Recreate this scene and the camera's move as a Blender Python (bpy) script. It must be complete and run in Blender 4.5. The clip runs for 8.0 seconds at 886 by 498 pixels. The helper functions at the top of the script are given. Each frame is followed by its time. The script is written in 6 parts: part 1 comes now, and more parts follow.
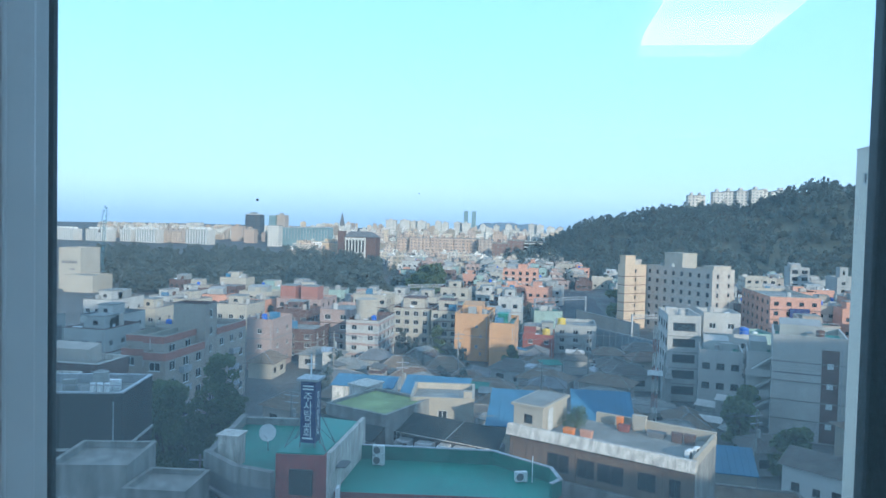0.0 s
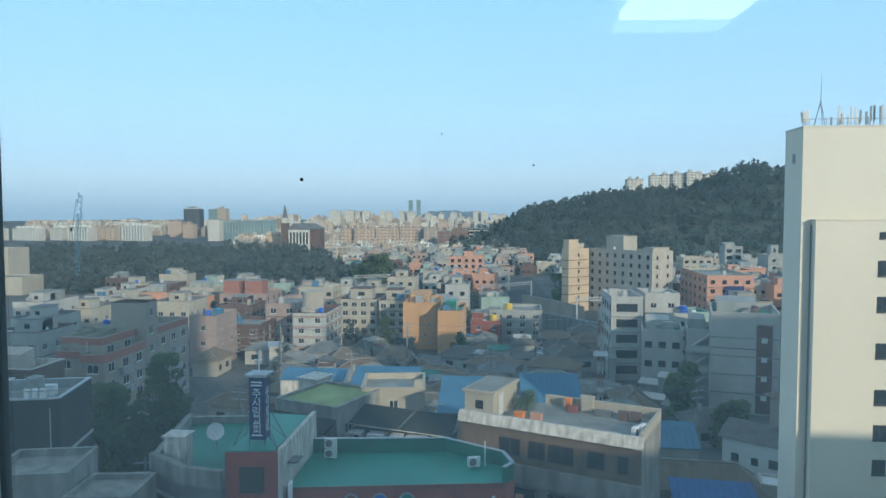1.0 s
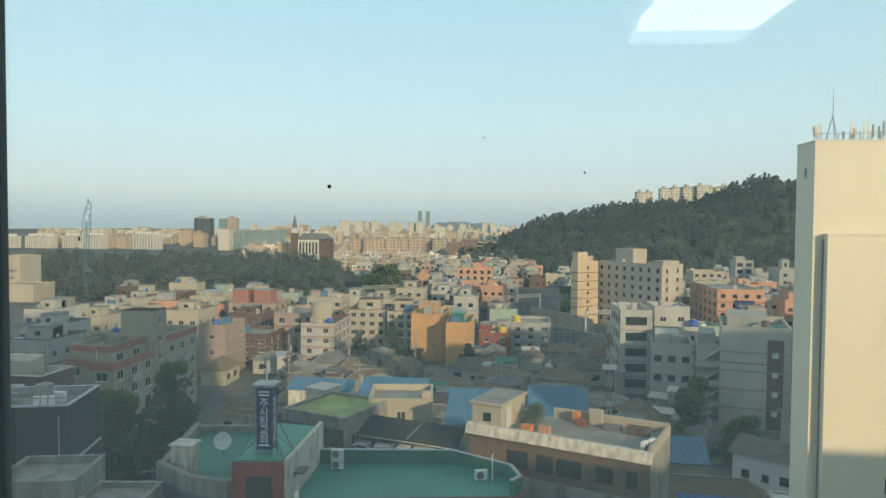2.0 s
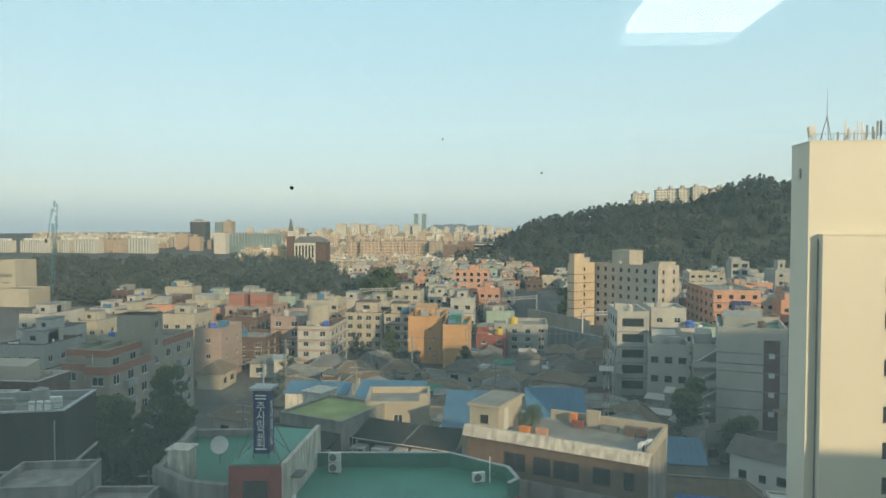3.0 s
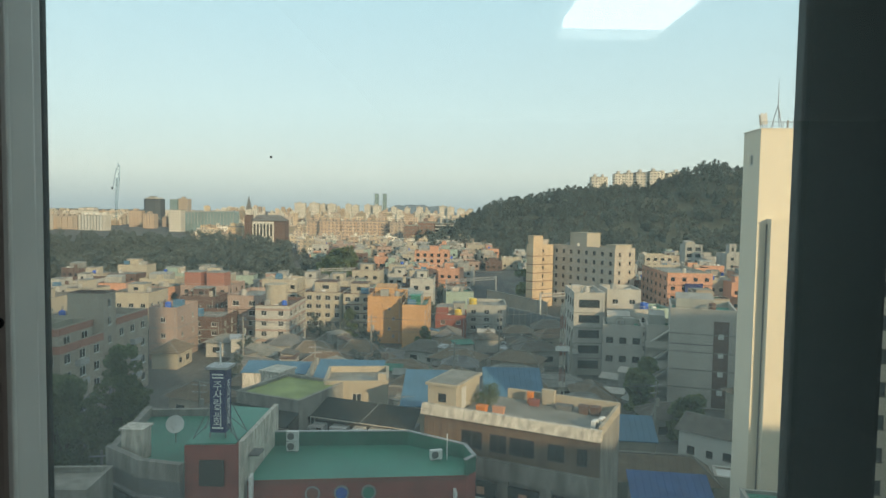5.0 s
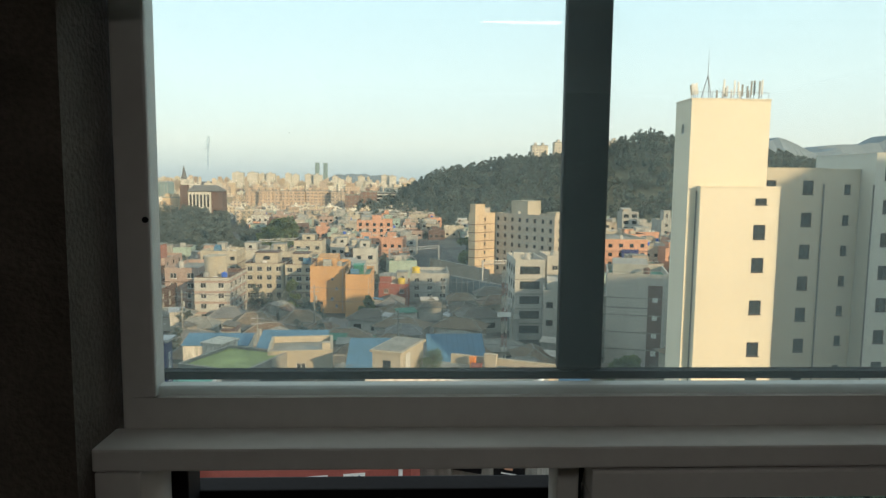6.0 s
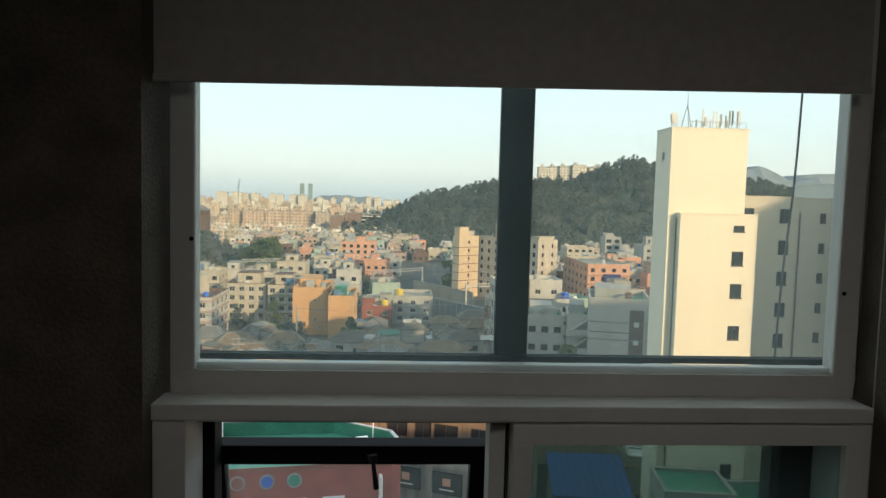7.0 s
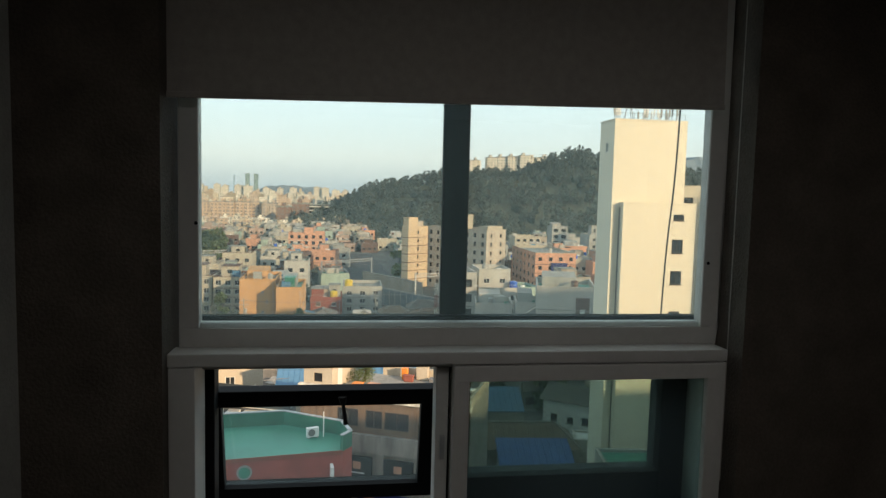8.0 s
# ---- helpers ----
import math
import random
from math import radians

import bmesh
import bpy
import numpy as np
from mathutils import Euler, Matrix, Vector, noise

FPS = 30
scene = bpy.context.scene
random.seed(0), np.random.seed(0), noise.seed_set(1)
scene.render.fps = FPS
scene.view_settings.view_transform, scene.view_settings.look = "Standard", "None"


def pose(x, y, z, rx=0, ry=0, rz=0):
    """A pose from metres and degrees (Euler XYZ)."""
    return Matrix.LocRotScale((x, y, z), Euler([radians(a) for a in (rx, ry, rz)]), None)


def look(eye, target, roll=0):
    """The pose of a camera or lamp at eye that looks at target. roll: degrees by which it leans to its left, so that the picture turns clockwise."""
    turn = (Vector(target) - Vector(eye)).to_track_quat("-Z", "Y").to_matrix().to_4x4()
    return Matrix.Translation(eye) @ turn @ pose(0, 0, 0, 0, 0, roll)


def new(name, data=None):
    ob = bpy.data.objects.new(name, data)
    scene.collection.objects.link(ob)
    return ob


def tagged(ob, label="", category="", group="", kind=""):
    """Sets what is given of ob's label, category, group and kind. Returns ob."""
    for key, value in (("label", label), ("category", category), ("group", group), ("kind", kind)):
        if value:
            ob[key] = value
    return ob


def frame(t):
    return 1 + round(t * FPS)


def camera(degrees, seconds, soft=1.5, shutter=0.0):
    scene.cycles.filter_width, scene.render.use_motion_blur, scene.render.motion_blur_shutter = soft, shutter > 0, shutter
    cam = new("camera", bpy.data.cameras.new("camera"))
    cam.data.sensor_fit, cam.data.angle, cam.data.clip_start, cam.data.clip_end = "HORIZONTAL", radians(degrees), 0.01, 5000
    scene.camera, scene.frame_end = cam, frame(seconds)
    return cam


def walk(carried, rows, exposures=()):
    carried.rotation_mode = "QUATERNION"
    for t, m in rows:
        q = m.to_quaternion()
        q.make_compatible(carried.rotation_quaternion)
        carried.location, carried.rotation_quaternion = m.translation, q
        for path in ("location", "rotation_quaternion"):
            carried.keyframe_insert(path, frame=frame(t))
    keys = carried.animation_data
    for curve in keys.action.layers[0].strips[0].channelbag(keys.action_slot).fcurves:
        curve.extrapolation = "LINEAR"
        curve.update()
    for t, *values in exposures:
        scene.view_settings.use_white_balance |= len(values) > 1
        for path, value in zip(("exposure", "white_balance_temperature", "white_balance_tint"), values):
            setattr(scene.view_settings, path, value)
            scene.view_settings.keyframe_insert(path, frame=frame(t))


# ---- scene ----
cam = camera(66.2, 8.0, soft=1.35)
PATH = [
    (0, (0.239, -0.002, 30.171), (-0.103, 1.967, 30.101), 1.4),
    (0.5, (0.18, 0.061, 30.168), (-0.059, 2.044, 30.065), -0.2),
    (1, (0.135, 0.106, 30.168), (-0.048, 2.095, 30.067), -0.1),
    (1.5, (0.113, 0.134, 30.168), (-0.099, 2.121, 30.086), 0.5),
    (3, (0.135, 0.13, 30.167), (-0.064, 2.119, 30.106), 0.1),
    (3.5, (0.121, 0.139, 30.165), (-0.089, 2.126, 30.091), 0.4),
    (4, (0.107, 0.143, 30.166), (-0.084, 2.132, 30.088), -0.4),
    (4.5, (0.132, 0.092, 30.162), (-0.001, 2.086, 30.077), 0.5),
    (4.7, (0.153, 0.041, 30.155), (0.041, 2.035, 30.064), 0.5),
    (5.8, (0.224, -0.453, 30.134), (0.227, 1.536, 29.933), 2.4),
    (6, (0.214, -0.558, 30.122), (0.301, 1.43, 29.917), 0.6),
    (6.5, (0.214, -0.726, 30.144), (0.433, 1.254, 29.958), 0.3),
    (7, (0.235, -0.929, 30.144), (0.368, 1.062, 30.006), 1.5),
    (7.5, (0.231, -1.11, 30.162), (0.357, 0.883, 30.045), 1.2),
    (8, (0.195, -1.291, 30.146), (0.477, 0.682, 29.983), 1.4),
]
EXPOSURES = [(0.0, 0.97, 4500, 11), (0.5, 0.6, 4500, 6), (1.0, 0.55, 4900, 8), (1.5, 0.58, 6100, 9), (3.0, 0.6, 6300, 8),
             (4.5, 0.6, 6450, 8), (6.0, 0.93, 6700, 10), (6.5, 1.12, 6700, 11), (7.0, 1.0, 6600, 11), (8.0, 0.87, 6550, 11)]
walk(cam, [(t, look(eye, target, roll)) for t, eye, target, roll in PATH], EXPOSURES)

# ---- world, sun ----
SUN_ELEVATION, SUN_SIDE = 16.5, 35.0   # low sun behind the camera and to its right
world = bpy.data.worlds.new("world")
scene.world = world
world.use_nodes = True
wt = world.node_tree
sky = wt.nodes.new("ShaderNodeTexSky")
sky.sky_type, sky.sun_disc = "NISHITA", False
sky.sun_elevation, sky.sun_rotation = radians(SUN_ELEVATION), radians(180 - SUN_SIDE)
sky.air_density, sky.dust_density, sky.ozone_density = 1.0, 1.5, 2.0
bright = wt.nodes["Background"]
wt.links.new(sky.outputs[0], bright.inputs[0])
bright.inputs[1].default_value = 0.14
# thin even haze: the pale evening sky away from the sun, bluer towards the zenith
haze, ramp, axis, where, blend = (wt.nodes.new("ShaderNode" + k) for k in ("Background", "ValToRGB", "SeparateXYZ", "TexCoord", "MixShader"))
for k, (at, rgb) in enumerate(((0.0, (0.62, 0.7, 0.74)), (0.05, (0.95, 0.97, 0.93)), (0.14, (0.96, 1.1, 1.11)), (0.4, (0.7, 1.06, 1.24)), (0.6, (0.74, 0.78, 0.77)), (1.0, (0.56, 0.59, 0.59)))):
    el = ramp.color_ramp.elements[k] if k < 2 else ramp.color_ramp.elements.new(at)
    el.position, el.color = at, (*rgb, 1)
wt.links.new(where.outputs["Generated"], axis.inputs[0]), wt.links.new(axis.outputs[2], ramp.inputs[0]), wt.links.new(ramp.outputs[0], haze.inputs[0])
haze.inputs[1].default_value = 0.98
blend.inputs[0].default_value = 0.8
wt.links.new(bright.outputs[0], blend.inputs[1]), wt.links.new(haze.outputs[0], blend.inputs[2])
wt.links.new(blend.outputs[0], wt.nodes["World Output"].inputs[0])
sun = new("sun", bpy.data.lights.new("sun", "SUN"))
sun.data.energy, sun.data.angle, sun.data.color = 3.95, radians(0.8), (1.0, 0.71, 0.43)
sun.matrix_world = look((60 * math.sin(radians(SUN_SIDE)), -60 * math.cos(radians(SUN_SIDE)), 60 * math.tan(radians(SUN_ELEVATION))), (0, 0, 0))


# ---- materials ----
def paint(name, rgb, rough=0.8, scale=0.6, var=0.12, bump=0.15, metal=0.0, island=0.0, spec=0.3, streak=0.0):
    """Paint, plaster, stone or leaf: a base colour with stains at a large scale and grain at a small one."""
    m = bpy.data.materials.new(name)
    m.use_nodes = True
    t = m.node_tree
    n, l = t.nodes, t.links
    b = n["Principled BSDF"]
    b.inputs["Roughness"].default_value, b.inputs["Metallic"].default_value = rough, metal
    b.inputs["Specular IOR Level"].default_value = spec
    co = n.new("ShaderNodeTexCoord")
    last = None
    for size, amount in ((scale, var), (scale * 14, var * 0.6)):
        noise_node = n.new("ShaderNodeTexNoise")
        noise_node.inputs["Scale"].default_value, noise_node.inputs["Detail"].default_value = size, 4
        if streak and size == scale:
            mp = n.new("ShaderNodeMapping")
            mp.inputs["Scale"].default_value = (1.0, 1.0, 1.0 - streak)
            l.new(co.outputs["Object"], mp.inputs[0])
            l.new(mp.outputs[0], noise_node.inputs["Vector"])
        else:
            l.new(co.outputs["Object"], noise_node.inputs["Vector"])
        ramp = n.new("ShaderNodeMapRange")
        ramp.inputs[1].default_value, ramp.inputs[2].default_value = 0.3, 0.7
        ramp.inputs[3].default_value, ramp.inputs[4].default_value = 1 - amount, 1 + amount
        l.new(noise_node.outputs[0], ramp.inputs[0])
        if last is None:
            last = ramp.outputs[0]
        else:
            mul = n.new("ShaderNodeMath")
            mul.operation = "MULTIPLY"
            l.new(last, mul.inputs[0]), l.new(ramp.outputs[0], mul.inputs[1])
            last = mul.outputs[0]
            if bump:
                bp = n.new("ShaderNodeBump")
                bp.inputs["Strength"].default_value, bp.inputs["Distance"].default_value = bump, 0.02
                l.new(noise_node.outputs[0], bp.inputs["Height"]), l.new(bp.outputs[0], b.inputs["Normal"])
    hsv = n.new("ShaderNodeHueSaturation")
    hsv.inputs["Color"].default_value = (*rgb, 1)
    if island:
        geo = n.new("ShaderNodeNewGeometry")
        r2 = n.new("ShaderNodeMapRange")
        r2.inputs[3].default_value, r2.inputs[4].default_value = 1 - island, 1 + island
        l.new(geo.outputs["Random Per Island"], r2.inputs[0])
        mul = n.new("ShaderNodeMath")
        mul.operation = "MULTIPLY"
        l.new(last, mul.inputs[0]), l.new(r2.outputs[0], mul.inputs[1])
        last = mul.outputs[0]
        r3 = n.new("ShaderNodeMapRange")
        r3.inputs[3].default_value, r3.inputs[4].default_value = 0.5 - island * 0.05, 0.5 + island * 0.05
        w2 = n.new("ShaderNodeTexWhiteNoise")
        w2.noise_dimensions = "1D"
        l.new(geo.outputs["Random Per Island"], w2.inputs["W"]), l.new(w2.outputs[0], r3.inputs[0])
        l.new(r3.outputs[0], hsv.inputs["Hue"])
    l.new(last, hsv.inputs["Value"]), l.new(hsv.outputs[0], b.inputs["Base Color"])
    return m


def foliage(name, rgb, scale, var, island, autumn):
    """Leaves: light passes through them; patches turn towards autumn brown."""
    m = paint(name, rgb, 0.8, scale, var, 0, island=island, spec=0.15)
    n, l = m.node_tree.nodes, m.node_tree.links
    b = n["Principled BSDF"]
    hsv = b.inputs["Base Color"].links[0].from_node
    co, patch, turn, sub = (n.new("ShaderNode" + k) for k in ("TexCoord", "TexNoise", "MapRange", "Math"))
    patch.inputs["Scale"].default_value, patch.inputs["Detail"].default_value = scale * 0.9, 3
    turn.inputs[1].default_value, turn.inputs[2].default_value = 0.48, 0.68
    turn.inputs[3].default_value, turn.inputs[4].default_value = 0.0, autumn
    l.new(co.outputs["Object"], patch.inputs["Vector"]), l.new(patch.outputs[0], turn.inputs[0])
    sub.operation = "SUBTRACT"
    l.new(hsv.inputs["Hue"].links[0].from_socket, sub.inputs[0]), l.new(turn.outputs[0], sub.inputs[1]), l.new(sub.outputs[0], hsv.inputs["Hue"])
    thin, mix = n.new("ShaderNodeBsdfTranslucent"), n.new("ShaderNodeMixShader")
    l.new(hsv.outputs[0], thin.inputs[0])
    mix.inputs[0].default_value = 0.55
    l.new(b.outputs[0], mix.inputs[1]), l.new(thin.outputs[0], mix.inputs[2]), l.new(mix.outputs[0], n["Material Output"].inputs[0])
    return m


def far_facade(name, rgb, island=0.35):
    """Walls of blocks too far off for single windows: rows of dark windows every storey, a tint for each block."""
    m = paint(name, rgb, 0.85, 0.05, 0.1, 0, island=island)
    n, l = m.node_tree.nodes, m.node_tree.links
    b = n["Principled BSDF"]
    co = n.new("ShaderNodeTexCoord")
    sep = n.new("ShaderNodeSeparateXYZ")
    l.new(co.outputs["Object"], sep.inputs[0])

    def op(kind, a, c):
        q = n.new("ShaderNodeMath")
        q.operation = kind
        for i, v in enumerate((a, c)):
            if isinstance(v, (int, float)):
                q.inputs[i].default_value = v
            else:
                l.new(v, q.inputs[i])
        return q.outputs[0]
    along = op("ADD", sep.outputs[0], sep.outputs[1])
    wu = op("LESS_THAN", op("PINGPONG", op("ADD", along, 5000.0), 1.7), 0.75)
    wz = op("LESS_THAN", op("PINGPONG", op("ADD", sep.outputs[2], 0.4), 1.4), 0.6)
    geo = n.new("ShaderNodeNewGeometry")
    sn = n.new("ShaderNodeSeparateXYZ")
    l.new(geo.outputs["True Normal"], sn.inputs[0])
    side = op("LESS_THAN", op("ABSOLUTE", sn.outputs[2], 0), 0.5)
    mask = op("MULTIPLY", op("MULTIPLY", wu, wz), side)
    mix = n.new("ShaderNodeMix")
    mix.data_type = "RGBA"
    src = b.inputs["Base Color"].links[0].from_socket
    l.new(mask, mix.inputs[0]), l.new(src, mix.inputs[6])
    mix.inputs[7].default_value = (0.17, 0.17, 0.165, 1)
    l.new(mix.outputs[2], b.inputs["Base Color"])
    return m


def glass(name, tint, veil, rough=0.0, gloss=True):
    """A clear pane with a film of dust that can also carry outdoor haze: see-through, Fresnel gloss, a thin share of
    scattered daylight.
    """
    m = bpy.data.materials.new(name)
    m.use_nodes = True
    n, l = m.node_tree.nodes, m.node_tree.links
    n.remove(n["Principled BSDF"])
    tr, gl, di, fr = (n.new("ShaderNodeBsdf" + k) if k != "Fresnel" else n.new("ShaderNodeFresnel") for k in ("Transparent", "Glossy", "Translucent", "Fresnel"))
    tr.inputs[0].default_value = (*tint, 1)
    gl.inputs["Roughness"].default_value = rough
    di.inputs[0].default_value = (0.82, 1.0, 0.98, 1)
    fr.inputs[0].default_value = 1.5
    mix, film = n.new("ShaderNodeMixShader"), n.new("ShaderNodeMixShader")
    co, dust, ramp = n.new("ShaderNodeTexCoord"), n.new("ShaderNodeTexNoise"), n.new("ShaderNodeMapRange")
    dust.inputs["Scale"].default_value, dust.inputs["Detail"].default_value = 3.0, 3
    ramp.inputs[1].default_value, ramp.inputs[2].default_value = 0.3, 0.7
    ramp.inputs[3].default_value, ramp.inputs[4].default_value = veil * 0.8, veil * 1.2
    l.new(co.outputs["Object"], dust.inputs["Vector"]), l.new(dust.outputs[0], ramp.inputs[0])
    l.new(ramp.outputs[0], film.inputs[0]), l.new(tr.outputs[0], film.inputs[1]), l.new(di.outputs[0], film.inputs[2])
    if gloss:
        l.new(fr.outputs[0], mix.inputs[0])
    else:
        mix.inputs[0].default_value = 0.0
    l.new(film.outputs[0], mix.inputs[1]), l.new(gl.outputs[0], mix.inputs[2])
    l.new(mix.outputs[0], n["Material Output"].inputs[0])
    return m


def glowing(name, rgb, strength):
    m = bpy.data.materials.new(name)
    m.use_nodes = True
    b = m.node_tree.nodes["Principled BSDF"]
    b.inputs["Emission Color"].default_value, b.inputs["Emission Strength"].default_value = (*rgb, 1), strength
    return m


PVC = paint("white_pvc", (0.5, 0.485, 0.455), 0.45, 3, 0.05, 0.02, spec=0.4)
BLACK_METAL = paint("black_aluminium", (0.007, 0.007, 0.008), 0.6, 6, 0.15, 0.03, spec=0.12)
DARK_METAL = paint("dark_aluminium", (0.012, 0.016, 0.015), 0.6, 6, 0.15, 0.03, spec=0.15)
WALLPAPER = paint("brown_wallpaper", (0.085, 0.07, 0.056), 0.9, 9, 0.22, 0.35)
SIDE_PAPER = paint("grey_wallpaper", (0.34, 0.34, 0.31), 0.9, 9, 0.1, 0.3)
CEILING = paint("ceiling_paper", (0.45, 0.44, 0.42), 0.9, 6, 0.05, 0.2)
FLOORING = paint("brown_flooring", (0.12, 0.075, 0.045), 0.5, 2, 0.2, 0.05)
FABRIC = paint("blind_fabric", (0.33, 0.3, 0.27), 0.95, 40, 0.08, 0.3)
RUBBER = paint("black_rubber", (0.012, 0.012, 0.012), 0.6, 8, 0.1, 0)
LAMP = glowing("lamp_diffuser", (1.0, 1.0, 0.98), 5.2)
# besides dust, this veil stands in for the haze over the town
PANE_A = glass("window_glass", (0.755, 0.78, 0.77), 0.05)
SMEAR = glass("dried_film", (0.93, 0.95, 0.95), 0.16, gloss=False)
CLEAR = glass("clear_face", (0.985, 0.995, 0.99), 0.0, gloss=False)
FAR_GLASS = paint("far_green_glass", (0.2, 0.27, 0.27), 0.4, 0.05, 0.2, 0)
PANE_T = glass("green_tinted_glass", (0.25, 0.34, 0.31), 0.015)
PANE_O = glass("awning_glass", (0.84, 0.86, 0.86), 0.045)

CREAM = paint("cream_paint", (0.42, 0.37, 0.29), 0.85, 0.4, 0.1, 0.1, streak=0.7)
WHITE = paint("white_paint", (0.43, 0.41, 0.37), 0.8, 0.4, 0.1, 0.1, streak=0.8)
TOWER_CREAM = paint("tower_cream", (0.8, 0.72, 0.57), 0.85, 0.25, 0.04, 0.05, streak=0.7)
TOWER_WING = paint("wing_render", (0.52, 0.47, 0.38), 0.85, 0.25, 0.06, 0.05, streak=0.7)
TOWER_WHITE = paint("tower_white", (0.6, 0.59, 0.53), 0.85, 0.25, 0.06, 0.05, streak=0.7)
GREY = paint("grey_render", (0.33, 0.325, 0.3), 0.88, 0.4, 0.13, 0.15, streak=0.8)
DARK_BROWN = paint("dark_brown_render", (0.03, 0.026, 0.024), 0.85, 0.4, 0.25, 0.15, streak=0.7)
RIDGE_CAP = paint("pale_ridge_mortar", (0.24, 0.23, 0.21), 0.9, 1.5, 0.2, 0.2)
DARK_GREY = paint("dark_grey_render", (0.16, 0.16, 0.16), 0.85, 0.4, 0.2, 0.15, streak=0.7)
CONCRETE = paint("stained_concrete", (0.25, 0.24, 0.215), 0.9, 1.3, 0.32, 0.3, streak=0.75)
OLD_WHITE = paint("weathered_white_paint", (0.54, 0.5, 0.43), 0.85, 2.6, 0.35, 0.35, streak=0.75)
PINK = paint("pink_render", (0.36, 0.265, 0.22), 0.85, 0.5, 0.1, 0.1, streak=0.7)
MINT = paint("pale_green_render", (0.3, 0.37, 0.32), 0.85, 0.5, 0.12, 0.1, streak=0.7)
SALMON = paint("salmon_paint", (0.54, 0.29, 0.19), 0.85, 0.5, 0.08, 0.1)
TAUPE = paint("taupe_render", (0.34, 0.29, 0.235), 0.85, 0.5, 0.12, 0.1, streak=0.7)
TAN = paint("tan_render", (0.43, 0.375, 0.31), 0.85, 0.5, 0.12, 0.1, streak=0.7)
# tan render with the low sun's warmth mixed into its colour
SUN_TAN = paint("sun_warmed_render", (0.55, 0.42, 0.28), 0.85, 0.4, 0.1, 0.1, streak=0.7)
ORANGE = paint("ochre_paint", (0.52, 0.3, 0.14), 0.85, 0.35, 0.12, 0.1, streak=0.7)
RED = paint("red_brick_paint", (0.24, 0.085, 0.065), 0.85, 0.5, 0.15, 0.2)
TERRACOTTA = paint("terracotta_band", (0.33, 0.15, 0.11), 0.85, 0.8, 0.12, 0.2)
BROWN = paint("brown_brick", (0.13, 0.085, 0.07), 0.88, 0.8, 0.2, 0.3)
MAROON = paint("maroon_panel", (0.3, 0.08, 0.065), 0.7, 0.8, 0.15, 0.1)
WOOD = paint("weathered_brown_cladding", (0.17, 0.12, 0.085), 0.8, 1.2, 0.25, 0.2, streak=0.8)
TEAL = paint("green_roof_coating", (0.05, 0.23, 0.165), 0.5, 0.35, 0.16, 0.1)
TEAL_DARK = paint("dark_green_coating", (0.035, 0.16, 0.11), 0.6, 0.5, 0.2, 0.1)
MOSS = paint("mossy_green_coating", (0.27, 0.31, 0.12), 0.85, 0.5, 0.3, 0.2)
ROOF_GREY = paint("grey_roof_deck", (0.24, 0.24, 0.22), 0.9, 0.5, 0.25, 0.2)
TILE = paint("grey_clay_tile", (0.13, 0.12, 0.105), 0.85, 1.2, 0.22, 0.3)
TILE_BROWN = paint("brown_clay_tile", (0.185, 0.145, 0.105), 0.85, 1.2, 0.22, 0.3)
BLUE = paint("blue_sheet_metal", (0.075, 0.175, 0.28), 0.5, 0.5, 0.14, 0.1)
DEEP_BLUE = paint("blue_tarpaulin", (0.03, 0.1, 0.3), 0.55, 0.6, 0.2, 0.2)
TARP = paint("black_shade_net", (0.03, 0.035, 0.033), 0.9, 1.0, 0.25, 0.2)
NAVY = paint("navy_sign", (0.02, 0.03, 0.12), 0.5, 1.5, 0.1, 0)
BARRIER = paint("blue_grey_sheet", (0.17, 0.21, 0.235), 0.6, 0.6, 0.12, 0.1)
METAL = paint("galvanised_steel", (0.4, 0.4, 0.4), 0.5, 3, 0.15, 0.05, metal=0.6)
DARK_PANE = paint("dark_window_pane", (0.025, 0.03, 0.034), 0.12, 1, 0.2, 0, spec=0.6)
FRAME_WHITE = paint("window_frame_white", (0.55, 0.55, 0.52), 0.6, 3, 0.08, 0)
FRAME_DARK = paint("window_frame_dark", (0.05, 0.045, 0.04), 0.6, 3, 0.08, 0)
PLASTIC_WHITE = paint("white_plastic", (0.72, 0.72, 0.7), 0.5, 3, 0.06, 0)
TANK_ORANGE = paint("orange_tank", (0.65, 0.22, 0.04), 0.5, 2, 0.1, 0)
TANK_BLUE = paint("blue_tank", (0.04, 0.12, 0.5), 0.5, 2, 0.1, 0)
TANK_YELLOW = paint("yellow_tank", (0.6, 0.45, 0.06), 0.5, 2, 0.1, 0)
ASPHALT = paint("asphalt", (0.06, 0.062, 0.065), 0.9, 0.2, 0.2, 0.2)
EARTH = paint("town_ground", (0.11, 0.107, 0.098), 0.95, 0.06, 0.35, 0.1)
HILL_EARTH = paint("hill_soil", (0.08, 0.085, 0.06), 0.95, 0.08, 0.3, 0.2)
BARK = paint("bark", (0.09, 0.07, 0.05), 0.95, 4, 0.25, 0.5)
LEAF = foliage("leaf", (0.15, 0.188, 0.09), 0.5, 0.25, 0.35, 0.03)
# leaf colour lifted towards blue-grey: distance haze put into the base colour
LEAF_HAZED = foliage("hazed_forest_leaf", (0.158, 0.18, 0.163), 0.05, 0.2, 0.1, 0.08)
CAR_WHITE = paint("white_car_paint", (0.7, 0.7, 0.7), 0.3, 2, 0.04, 0, spec=0.5)
CAR_DARK = paint("dark_car_paint", (0.05, 0.05, 0.06), 0.3, 2, 0.04, 0, spec=0.5)
FAR_CREAM = far_facade("far_cream_blocks", (0.42, 0.35, 0.27))
FAR_PINK = far_facade("far_pink_blocks", (0.47, 0.36, 0.26), 0.22)
